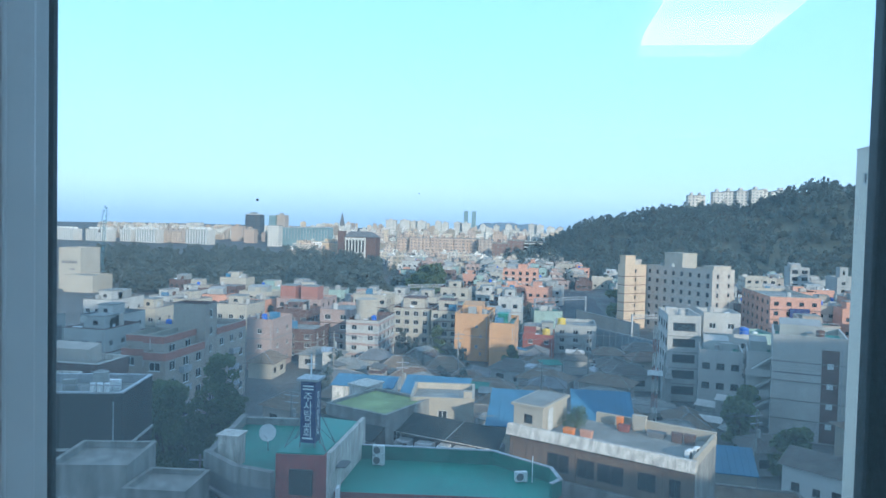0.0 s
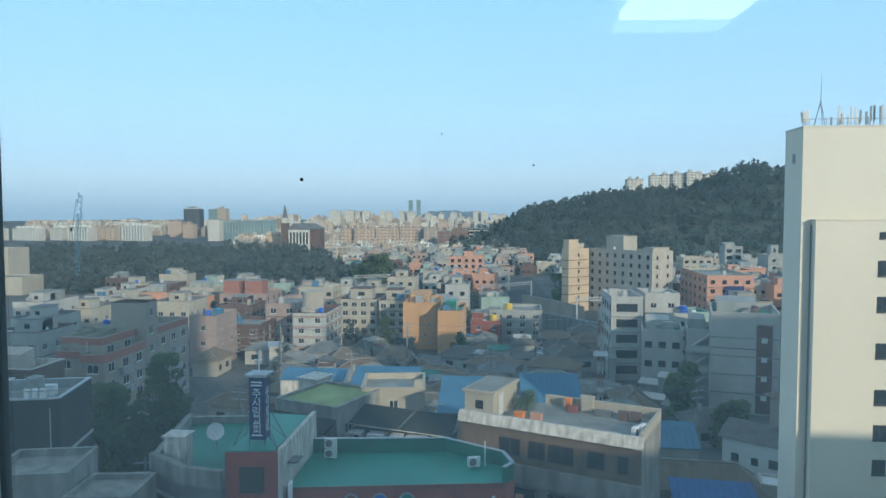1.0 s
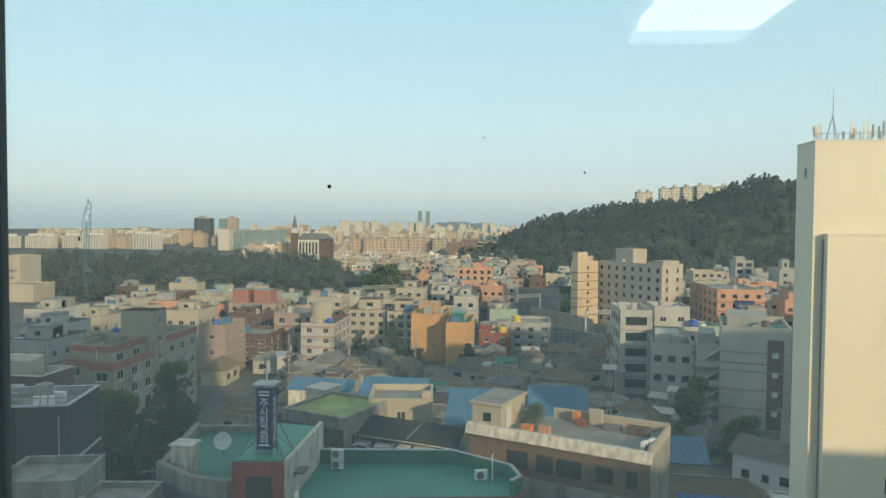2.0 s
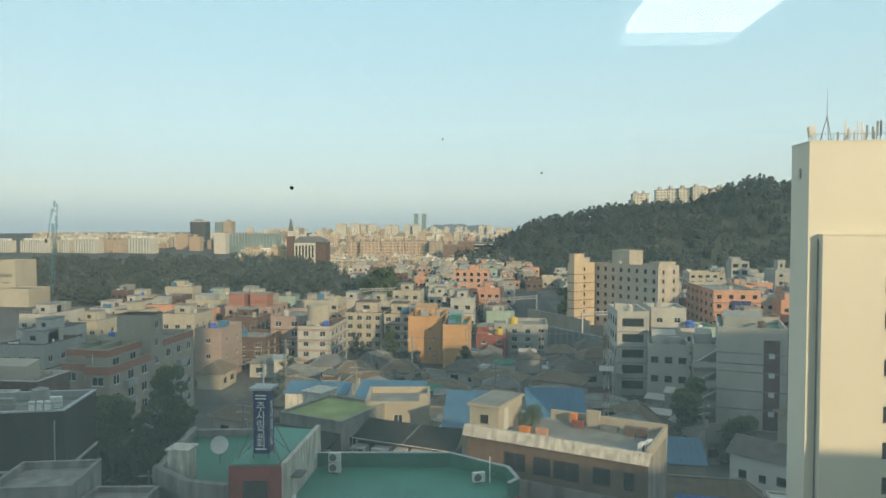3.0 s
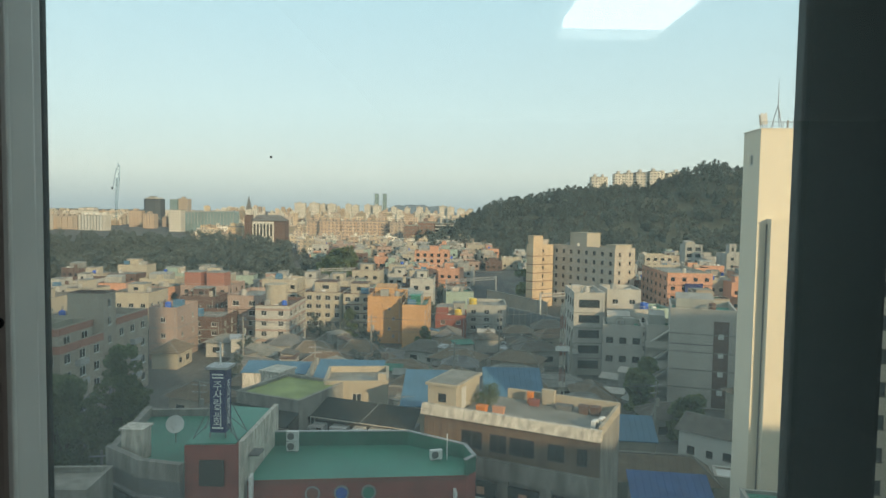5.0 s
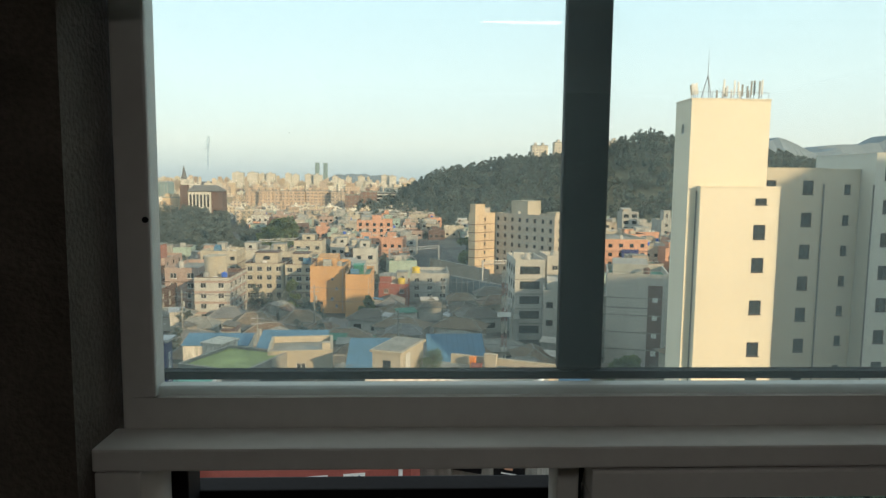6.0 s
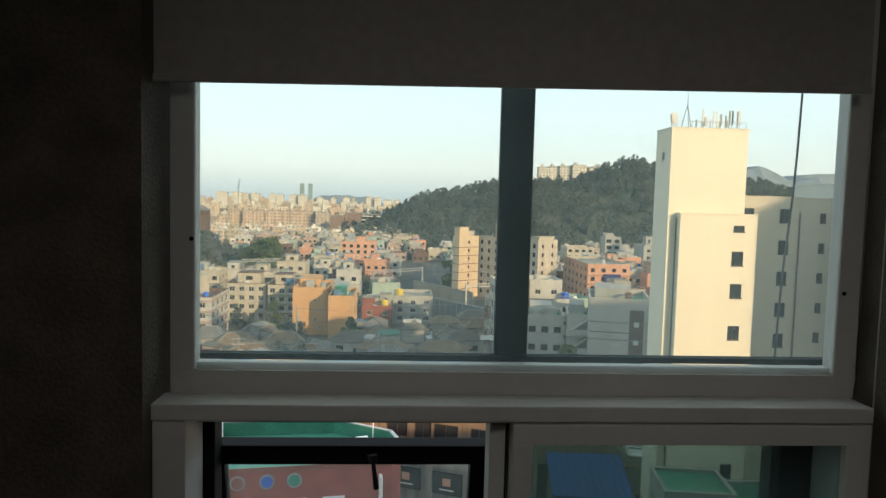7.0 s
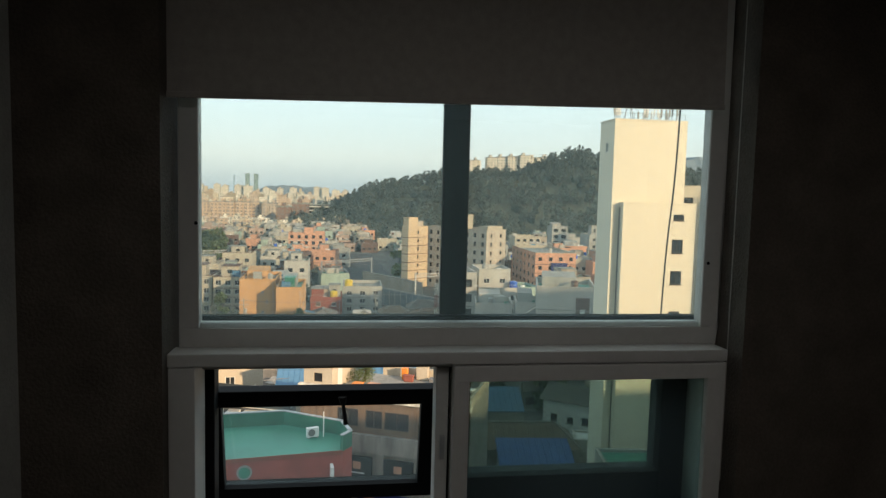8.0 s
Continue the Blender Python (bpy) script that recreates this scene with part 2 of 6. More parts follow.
# flat wall; its grey carries the shade inside the balconies
FAR_STRIP_SHADE = far_facade("far_balcony_shade_strips", (0.36, 0.36, 0.35), 0.05)
FAR_BROWN = far_facade("far_brown_brick", (0.2, 0.13, 0.1), 0.1)
FAR_DARK = far_facade("far_dark_glass", (0.06, 0.075, 0.09), 0.05)
FAR_WHITE = far_facade("far_white_blocks", (0.58, 0.54, 0.46), 0.18)
# horizon hills: the haze over them is painted in as blue-grey
FAR_HILL_HAZE = paint("far_hill", (0.19, 0.23, 0.26), 0.95, 0.01, 0.15, 0)


# ---- builders ----
class Shape:
    """Collects faces in metres and turns them into one mesh."""

    def __init__(self):
        self.v, self.f = [], []

    def face(self, *pts):
        i = len(self.v)
        self.v.extend(pts)
        self.f.append(tuple(range(i, i + len(pts))))
        return self

    def solid(self, bottom, top):
        """A closed solid between two rings of as many points."""
        i, k = len(self.v), len(bottom)
        self.v.extend([*bottom, *top])
        self.f.append(tuple(i + j for j in reversed(range(k))))
        self.f.append(tuple(i + k + j for j in range(k)))
        for j in range(k):
            self.f.append((i + j, i + (j + 1) % k, i + k + (j + 1) % k, i + k + j))
        return self

    def box(self, x0, x1, y0, y1, z0, z1):
        r = ((x0, y0), (x1, y0), (x1, y1), (x0, y1))
        return self.solid([(a, b, z0) for a, b in r], [(a, b, z1) for a, b in r])

    def tube(self, a, b, ra, rb=None, k=8):
        a, b = Vector(a), Vector(b)
        rb = ra if rb is None else rb
        w = (b - a).normalized()
        u = w.orthogonal().normalized()
        s = w.cross(u)
        turn = [(math.cos(2 * math.pi * j / k), math.sin(2 * math.pi * j / k)) for j in range(k)]
        return self.solid([tuple(a + ra * (c * u + d * s)) for c, d in turn], [tuple(b + rb * (c * u + d * s)) for c, d in turn])

    def ring(self, x0, x1, z0, z1, t, y0, y1):
        """A rectangular frame in the xz plane with members t wide."""
        self.box(x0, x1, y0, y1, z0, z0 + t).box(x0, x1, y0, y1, z1 - t, z1)
        return self.box(x0, x0 + t, y0, y1, z0 + t, z1 - t).box(x1 - t, x1, y0, y1, z0 + t, z1 - t)

    def mesh(self, name, material, bevel=0.0, smooth=False):
        me = bpy.data.meshes.new(name)
        me.from_pydata(self.v, [], self.f)
        if bevel:
            bm = bmesh.new()
            bm.from_mesh(me)
            bmesh.ops.remove_doubles(bm, verts=bm.verts, dist=1e-6)
            bmesh.ops.bevel(bm, geom=list(bm.edges), offset=bevel, segments=2, affect="EDGES", profile=0.6)
            bm.to_mesh(me)
            bm.free()
        me.materials.append(material)
        if smooth:
            me.polygons.foreach_set("use_smooth", [True] * len(me.polygons))
        return me


def part(name, shape, material, parent=None, label="", bevel=0.0, at=None, smooth=False):
    ob = new(name, shape if isinstance(shape, bpy.types.Mesh) else shape.mesh(name, material, bevel, smooth))
    ob.parent = parent
    if at is not None:
        ob.matrix_basis = at
    return tagged(ob, label) if label else ob


def pane(x0, x1, y0, y1, z0, z1, material, parent, label):
    """A glass pane: the gloss and dust lie on the face towards the room, its other faces are clear."""
    me = Shape().box(x0, x1, y0, y1, z0, z1).mesh("pane", CLEAR)
    me.materials.append(material)
    me.polygons[2].material_index = 1
    ob = part("pane", me, None, parent, label)
    ob.visible_shadow = False
    return ob


def thing(name, label, category, at=None, group="", kind=""):
    ob = tagged(new(name), label, category, group, kind)
    ob.empty_display_size = 0.3
    if at is not None:
        ob.matrix_basis = at
    return ob


def structure(name, shape, material, label="", category="", bevel=0.0, at=None):
    return tagged(part(name, shape, material, None, "", bevel, at), label or name.replace("_", " "), category or name.split("_")[0], kind="structure")


def box(*a):
    return Shape().box(*a)


# ---- the room ----
FLOOR_Z, CEIL_Z, WALL_Y = 28.5, 30.86, 0.3
WX0, WX1 = -0.216, 1.206          # opening in the window wall
UZ0, UZ1 = 29.76, 30.74           # upper window
LZ0, LZ1 = 29.02, 29.76           # lower window
structure("floor", box(-0.52, 3.2, -4.4, WALL_Y, FLOOR_Z - 0.15, FLOOR_Z), FLOORING, "brown wood-look floor of a dark room")
structure("ceiling", box(-0.72, 3.4, -4.6, 0.62, CEIL_Z, CEIL_Z + 0.2), CEILING, "plain white papered ceiling")
structure("wall_west", box(-0.72, -0.52, -4.6, 0.62, FLOOR_Z - 0.15, CEIL_Z), SIDE_PAPER, "grey papered side wall in the dark", "wall")
structure("wall_east", box(3.2, 3.4, -4.6, 0.62, FLOOR_Z - 0.15, CEIL_Z), WALLPAPER, "brown papered side wall", "wall")
structure("wall_south", box(-0.52, 3.2, -4.6, -4.4, FLOOR_Z - 0.15, CEIL_Z), WALLPAPER, "brown papered back wall", "wall")
wall = Shape()
wall.box(-0.52, WX0, WALL_Y, 0.505, FLOOR_Z - 0.15, CEIL_Z).box(WX1, 3.2, WALL_Y, 0.505, FLOOR_Z - 0.15, CEIL_Z)
wall.box(WX0, WX1, WALL_Y, 0.505, FLOOR_Z - 0.15, LZ0).box(WX0, WX1, WALL_Y, 0.505, UZ1, CEIL_Z)
structure("wall_north", wall, WALLPAPER, "dark brown patterned wallpaper round the window", "wall")

# the camera's own building, outside the room and unseen: it throws the long shadow over the near roofs
own = thing("own_building", "unseen building round the room, stepped to shape its shadow", "building", kind="structure")
# section heights and wings are made up to steer where the shadow falls
shell = Shape()
shell.box(-17.0, -0.74, 0.3, 0.62, 0, 46).box(3.42, 30.0, 0.3, 0.62, 0, 46).box(30.0, 52.0, 0.3, 0.62, 0, 30.3).box(52.0, 76.0, 0.3, 0.62, 0, 32.2)
shell.box(-0.74, 3.42, 0.3, 0.62, 0, FLOOR_Z - 0.16).box(-0.74, 3.42, 0.3, 0.62, CEIL_Z + 0.21, 46)
shell.box(-17.0, -16.7, -14.0, 0.3, 0, 46).box(-16.7, 30.0, -14.0, -13.7, 0, 32.5).box(52.0, 76.0, -14.0, -13.7, 0, 32.2).box(30.0, 52.0, -14.0, -13.7, 0, 30.3)
part("wall", shell, CREAM, own)
part("roof", box(52.0, 76.0, -14.0, 0.62, 32.2, 32.5), ROOF_GREY, own)
part("shadow_low_roof", box(30.0, 52.0, -14.0, 0.62, 30.3, 30.6), ROOF_GREY, own)
part("shadow_storeys", box(-17.0, 30.0, -14.0, 0.3, 32.5, 60.0), CREAM, own)
part("shadow_wing", box(76.0, 140.0, -14.0, 0.62, 0, 53.0), CREAM, own)

# upper window: fixed double glazing in a white frame, dark outer mullion
win = thing("window_1", "white plastic double-glazed window above an opening sash", "window", kind="structure")
part("window_frame", Shape().ring(WX0 + 0.008, WX1 - 0.004, UZ0 - 0.008, UZ1, 0.048, 0.422, 0.462).box(WX0 + 0.05, WX1 - 0.05, 0.436, 0.46, UZ0 + 0.03, UZ0 + 0.054), PVC, win, bevel=0.004)
part("bead", Shape().box(WX0 + 0.036, WX0 + 0.044, 0.464, 0.488, UZ0 + 0.058, UZ1 - 0.04).box(WX1 - 0.03, WX1 - 0.02, 0.464, 0.488, UZ0 + 0.058, UZ1 - 0.04), PVC, win, "narrow white glazing bead", bevel=0.002)
part("outer_frame", Shape().ring(WX0 + 0.027, WX1 - 0.008, UZ0 + 0.047, UZ1 - 0.03, 0.013, 0.488, 0.503), BLACK_METAL, win, "black gasket and outer frame", bevel=0.002)
part("mullion", box(0.445, 0.516, 0.492, 0.512, UZ0 + 0.061, UZ1 - 0.04), DARK_METAL, win, "dark grey aluminium mullion", bevel=0.004)
for x0, x1 in ((WX0 + 0.039, 0.446), (0.515, WX1 - 0.02)):
    pane(x0, x1, 0.497, 0.501, UZ0 + 0.059, UZ1 - 0.042, PANE_A, win, "clear glass pane with dust that stands for haze")
pane(WX0 + 0.05, WX1 - 0.05, 0.428, 0.432, UZ0 + 0.034, UZ1 - 0.046, PANE_A, win, "clear inner pane with dust that stands for haze")
SCREW = Shape().tube((0, 0, 0), (0, -0.004, 0), 0.0045, k=10)
for x, z in ((WX0 + 0.05, 30.06), (WX1 - 0.04, 29.975)):
    part("screw", SCREW, BLACK_METAL, win, "small dark screw head", at=pose(x, 0.424, z))
structure("sill_1", box(WX0 - 0.001, WX1 - 0.016, 0.34, 0.421, LZ1 - 0.036, UZ0 - 0.004), PVC, "white plastic transom ledge between the windows", "sill", bevel=0.004)

# lower window: white sliding sash, dark awning sash pushed open
low = thing("window_2", "lower window with a sliding sash and an open awning sash", "window", kind="structure")
frame_shape = Shape().box(WX0 + 0.001, WX0 + 0.062, 0.342, 0.46, LZ0, LZ1 - 0.038).box(WX1 - 0.062, WX1 - 0.018, 0.342, 0.46, LZ0, LZ1 - 0.038)
frame_shape.box(WX0 + 0.07, WX1 - 0.062, 0.385, 0.455, LZ1 - 0.053, LZ1 - 0.038).box(WX0 + 0.07, WX1 - 0.062, 0.385, 0.46, LZ0, LZ0 + 0.03)
part("window_frame", frame_shape, PVC, low, bevel=0.003)
part("meeting_post", box(0.426, 0.458, 0.387, 0.45, LZ0 + 0.032, LZ1 - 0.055), PVC, low, "white meeting post with a latch", bevel=0.003)
sash = part("sliding_sash", Shape().ring(0.464, WX1 - 0.03, LZ0 + 0.03, LZ1 - 0.039, 0.04, 0.338, 0.382), PVC, low, "white sliding sash", bevel=0.004)
pane(0.5, WX1 - 0.066, 0.355, 0.36, LZ0 + 0.066, LZ1 - 0.075, PANE_T, sash, "green-tinted glass pane")
part("latch", box(0.438, 0.45, 0.372, 0.386, 29.47, 29.53), METAL, low, "small steel sash latch", bevel=0.003)
outer = Shape().ring(WX0 + 0.03, WX1 - 0.02, LZ0 + 0.03, 29.716, 0.024, 0.465, 0.54)
outer.box(WX0 + 0.056, WX0 + 0.083, 0.47, 0.53, LZ0 + 0.056, 29.691).box(0.452, 0.53, 0.465, 0.54, LZ0 + 0.056, 29.691)
outer.box(1.075, WX1 - 0.046, 0.465, 0.54, LZ0 + 0.056, 29.691).box(0.53, 1.075, 0.465, 0.54, LZ0 + 0.056, 29.38)
part("outer_frame", outer, BLACK_METAL, low, "black aluminium outer frame", bevel=0.003)
pane(0.53, 1.075, 0.497, 0.501, 29.375, 29.691, PANE_A, low, "outer pane with dust that stands for haze")
awn = part("awning_sash", Shape().ring(-0.176, 0.452, -0.352, 0, 0.046, -0.018, 0.018), BLACK_METAL, low, "black awning sash pushed outwards", bevel=0.003,
           at=pose(0, 0.54, 29.614, 14, 0, 0))
pane(-0.132, 0.41, 0.0, 0.004, -0.31, -0.042, PANE_O, awn, "dusty awning pane")
h = Shape().tube((0.19, -0.03, -0.012), (0.192, -0.035, -0.03), 0.012, 0.008).tube((0.192, -0.035, -0.03), (0.2, -0.05, -0.085), 0.0045, 0.0065)
part("handle", h, RUBBER, awn, "black handle hanging from the sash")

# roller blind, pulled down a little way, hanging slightly out of level
blind = thing("roller_blind", "beige-brown roller blind drawn partly down over the window", "blind", pose(-0.222, 0.362, 30.35, 0, -1.1, 0))
cloth = Shape()
n = 24
for y_off in (0.0, 0.002):
    for i in range(n + 1):
        wave = 0.002 * math.sin(i * 0.9)
        cloth.v += [(1.375 * i / n, wave + y_off, 0.012), (1.375 * i / n, wave * 0.3 + y_off, 0.44)]
k = 2 * (n + 1)
for i in range(n):
    a = 2 * i
    cloth.f += [(a, a + 2, a + 3, a + 1), (k + a, k + a + 1, k + a + 3, k + a + 2), (a, k + a, k + a + 2, a + 2)]
cloth.f += [(0, 1, k + 1, k), (2 * n, k + 2 * n, k + 2 * n + 1, 2 * n + 1)]
part("cloth", cloth, FABRIC, blind)
part("hem_bar", box(0, 1.375, -0.006, 0.008, 0, 0.014), FABRIC, blind, "hem bar sewn into the cloth", bevel=0.003)
part("roller", Shape().tube((-0.01, 0.0, 0.45), (1.36, 0.0, 0.45), 0.022, k=14), PVC, blind, "roller tube under the ceiling")
chain = thing("blind_chain", "thin beaded pull chain beside the roller blind", "blind chain", pose(1.19, 0.345, 0))
for x in (0.0, 0.02):
    part("strand", Shape().tube((x, 0, 29.4), (x, 0, 30.8), 0.0016, k=6), FABRIC, chain)

lamp = thing("ceiling_lamp", "flat rectangular fluorescent ceiling lamp, switched on", "ceiling lamp", pose(0.625, -1.06, CEIL_Z, 0, 0, -3))
part("housing", Shape().box(-0.23, 0.23, -0.23, -0.208, -0.12, 0).box(-0.23, 0.23, 0.208, 0.23, -0.12, 0).box(-0.23, -0.161, -0.208, 0.208, -0.12, 0).box(0.161, 0.23, -0.208, 0.208, -0.12, 0), PLASTIC_WHITE, lamp)
part("diffuser", box(-0.158, 0.158, -0.204, 0.204, -0.14, -0.004), LAMP, lamp, "glowing white diffuser")

# a cable that hangs outside, right against the glass
cable = bpy.data.curves.new("cable", "CURVE")
cable.dimensions, cable.bevel_depth = "3D", 0.0025
sp = cable.splines.new("BEZIER")
CABLE = ((1.16, 31.3), (1.139, 30.42), (1.132, 30.2), (1.118, 30.0), (1.112, 29.84), (1.105, 29.4), (1.1, 28.6))
sp.bezier_points.add(len(CABLE) - 1)
for q, (x, z) in zip(sp.bezier_points, CABLE):
    q.co, q.handle_left_type, q.handle_right_type = (x, 0.57, z), "AUTO", "AUTO"
cable.materials.append(DARK_GREY)
tagged(new("cable", cable), "dark grey cable hanging down outside the glass", "cable")

# specks of dirt and a dried smear on the glass
speck = Shape().tube((0, 0, 0), (0, 0.0004, 0), 0.0009, k=9)
for x, z, r in ((0.037, 30.185, 1.0), (0.148, 30.191, 0.5), (0.105, 30.206, 0.4)):
    tagged(part("dirt_speck", speck.mesh("dirt_speck", RUBBER), RUBBER, None, at=pose(x, 0.4272, z) @ Matrix.Diagonal((r, 1, r, 1))), "tiny black speck of dirt stuck on the glass", "dirt speck", "specks on the glass")
smear = thing("dried_smear", "thin grey dried smear running down the glass", "smear", pose(-0.0795, 0.4272, 30.131))
rnd = random.Random(4)
part("streak", Shape().tube((0.0012, 0, 0.0), (0.0044, 0, 0.047), 0.0003, 0.0005, 5), SMEAR, smear)
part("streak", Shape().tube((-0.0012, 0, 0.029), (0.0018, 0, 0.045), 0.0004, 0.0005, 5), SMEAR, smear)
part("streak", Shape().tube((0.0006, 0, 0.012), (0.0022, 0, 0.038), 0.0006, 0.0009, 5), SMEAR, smear)
for k in range(22):
    z = 0.046 - 0.044 * rnd.random() ** 1.6
    x = 0.0006 + 0.0031 * z / 0.044 + rnd.uniform(-0.0022, 0.0012) * (0.3 + 0.7 * z / 0.046)
    part("fleck", Shape().tube((x, 0, z), (x + 0.0003, 0, z + rnd.uniform(0.0008, 0.0028)), rnd.uniform(0.0002, 0.00045), k=5), SMEAR, smear)
part("spot", Shape().tube((-0.0016, 0, 0.029), (-0.0017, 0, 0.0308), 0.0004, k=6), RUBBER, smear, "dark spot in the smear")


# ---- buildings ----
def window_set(w, h, frame_mat):
    key = (round(w, 2), round(h, 2), frame_mat.name)
    if key not in WINDOWS:
        fr = Shape().ring(0, w, 0, h, 0.07, 0.05, 0.14).box(w / 2 - 0.03, w / 2 + 0.03, 0.06, 0.13, 0.07, h - 0.07)
        fr.box(-0.05, w + 0.05, -0.06, 0.05, -0.07, 0.0)
        WINDOWS[key] = (fr.mesh("window", frame_mat), box(0.03, w - 0.03, 0.1, 0.12, 0.03, h - 0.03).mesh("pane", DARK_PANE))
    return WINDOWS[key]


WINDOWS = {}
RNG = random.Random(77)
SIDES = {"front": lambda w, d: (pose(0, 0, 0), w), "right": lambda w, d: (pose(w, 0, 0, 0, 0, 90), d), "left": lambda w, d: (pose(0, d, 0, 0, 0, -90), d)}


def holes_of(length, h, storeys, cols, ww, wh, foot=0.4):
    """Even rows of openings: one row a storey, cols of them."""
    out, floor_h = [], (h - foot) / storeys
    for s in range(storeys):
        z = foot + s * floor_h + min(0.9, floor_h - wh - 0.35)
        for c in range(cols):
            u = length * (c + 0.5) / cols - ww / 2
            out.append((u, u + ww, z, z + wh))
    return out


def facade(shape, m, length, h, holes, deep=0.14):
    us = sorted({0.0, length, *(a for q in holes for a in q[:2])})
    zs = sorted({0.0, h, *(a for q in holes for a in q[2:])})
    p = lambda u, y, z: tuple(m @ Vector((u, y, z)))
    for u0, u1 in zip(us, us[1:]):
        for z0, z1 in zip(zs, zs[1:]):
            cu, cz = (u0 + u1) / 2, (z0 + z1) / 2
            if not any(a < cu < b and c < cz < e for a, b, c, e in holes):
                shape.face(p(u0, 0, z0), p(u1, 0, z0), p(u1, 0, z1), p(u0, 0, z1))
    for a, b, c, e in holes:
        shape.face(p(a, 0, c), p(a, deep, c), p(a, deep, e), p(a, 0, e)).face(p(b, 0, c), p(b, 0, e), p(b, deep, e), p(b, deep, c))
        shape.face(p(a, 0, c), p(b, 0, c), p(b, deep, c), p(a, deep, c)).face(p(a, 0, e), p(a, deep, e), p(b, deep, e), p(b, 0, e))


def building(name, label, x, y, w, d, h, wall, roof, yaw=0, storeys=3, front=(3, 1.4, 1.2), right=None, left=None, parapet=0.7, band=None,
             frame_mat=None, base=0.0, parent=None, own_holes=None, panes=True, coping=None, clutter=True):
    """A flat-roofed block: walls with real openings, windows and panes, roof deck, parapet and coping."""
    frame_mat = frame_mat or FRAME_WHITE
    ob = parent or thing(name, label, "building", pose(x, y, base, 0, 0, yaw), "buildings of the town")
    at = pose(0, 0, 0) if parent is None else pose(x, y, base, 0, 0, yaw)
    h = h - base
    sh, spots = Shape(), []
    panes = panes and (parent is not None or y < 172)
    for side, spec in (("front", front), ("right", right), ("left", left)):
        m, length = SIDES[side](w, d)
        holes = (own_holes or {}).get(side) or (holes_of(length, h, storeys, *spec) if spec else [])
        facade(sh, m, length, h + parapet, holes)
        spots += [(m, q) for q in holes]
    sh.face((0, d, 0), (0, d, h + parapet), (w, d, h + parapet), (w, d, 0))
    wl = part("wall", sh, wall, ob, at=at)
    part("roof", box(0.02, w - 0.02, 0.02, d - 0.02, h - 0.25, h), roof, ob, at=at)
    cp = Shape()
    k = 0.22
    cp.box(-0.05, w + 0.05, -0.05, k, h + parapet, h + parapet + 0.1).box(-0.05, w + 0.05, d - k, d + 0.05, h + parapet, h + parapet + 0.1)
    cp.box(-0.05, k, k, d - k, h + parapet, h + parapet + 0.1).box(w - k, w + 0.05, k, d - k, h + parapet, h + parapet + 0.1)
    cp.box(0.01, k - 0.02, 0.01, d - 0.01, h, h + parapet).box(w - k + 0.02, w - 0.01, 0.01, d - 0.01, h, h + parapet).box(k, w - k, 0.01, k - 0.02, h, h + parapet).box(k, w - k, d - k + 0.02, d - 0.01, h, h + parapet)
    part("parapet", cp, coping or wall, ob, at=at)
    if band:
        bs = Shape()
        for s in range(1, storeys + 1):
            z = 0.4 + s * (h - 0.4) / storeys - 0.35
            bs.box(-0.06, w + 0.06, -0.06, -0.004, z, z + 0.45).box(w + 0.004, w + 0.06, -0.004, d, z, z + 0.45).box(-0.06, -0.004, -0.004, d, z, z + 0.45)
        part("storey_band", bs, band, ob, at=at)
    if clutter and w > 4.5 and d > 4.5:
        for _ in range(RNG.choice((2, 3, 4, 5))):
            u, v, q = RNG.uniform(1, w - 1), RNG.uniform(1, d * 0.6), RNG.random()
            if q < 0.3:
                part("roof_tank", Shape().tube((u, v, h), (u, v, h + 1.5), 0.6, 0.56, 12).tube((u, v, h + 1.5), (u, v, h + 1.62), 0.3, 0.2, 10), RNG.choice((TANK_BLUE, GREY, GREY, WHITE, BROWN, WHITE)), ob, "plastic water tank", at=at)
            elif q < 0.6:
                part("roof_unit", box(u - 0.45, u + 0.45, v - 0.25, v + 0.25, h, h + 0.8), RNG.choice((PLASTIC_WHITE, GREY)), ob, at=at)
            elif q < 0.85:
                part("aerial", Shape().tube((u, v, h), (u, v, h + 2.6), 0.03, k=5).box(u - 0.5, u + 0.5, v - 0.015, v + 0.015, h + 2.2, h + 2.25).box(u - 0.35, u + 0.35, v - 0.015, v + 0.015, h + 2.45, h + 2.5), METAL, ob, at=at)
            else:
                part("roof_shelter", box(u - 0.9, u + 0.9, v - 0.7, v + 0.7, h, h + 1.7), RNG.choice((BLUE, TAN, GREY, WHITE)), ob, at=at)
    if clutter and parent is None and not band and storeys > 1:
        ls = Shape()
        for k in range(1, storeys):
            z = 0.4 + k * (h - 0.4) / storeys - 0.2
            ls.box(-0.08, w + 0.08, -0.1, -0.004, z, z + 0.18).box(w + 0.004, w + 0.1, -0.004, d, z, z + 0.18)
        part("ledge", ls, RNG.choice((wall, WHITE, BROWN, CONCRETE)), ob, "thin ledge at each storey", at=at)
        if RNG.random() < 0.6:
            part("lean_to", Shape().solid([(w * 0.1, d * 0.45, h), (w * 0.7, d * 0.45, h), (w * 0.7, d * 0.85, h), (w * 0.1, d * 0.85, h)], [(w * 0.1, d * 0.45, h + 1.9), (w * 0.7, d * 0.45, h + 1.9), (w * 0.7, d * 0.85, h + 2.4), (w * 0.1, d * 0.85, h + 2.4)]), RNG.choice((wall, GREY, ROOF_GREY, TAN)), ob, "lean-to shed on the roof", at=at)
        if y < 200:
            rl = Shape().box(0.15, w - 0.15, 0.05, 0.09, h + parapet + 0.55, h + parapet + 0.6)
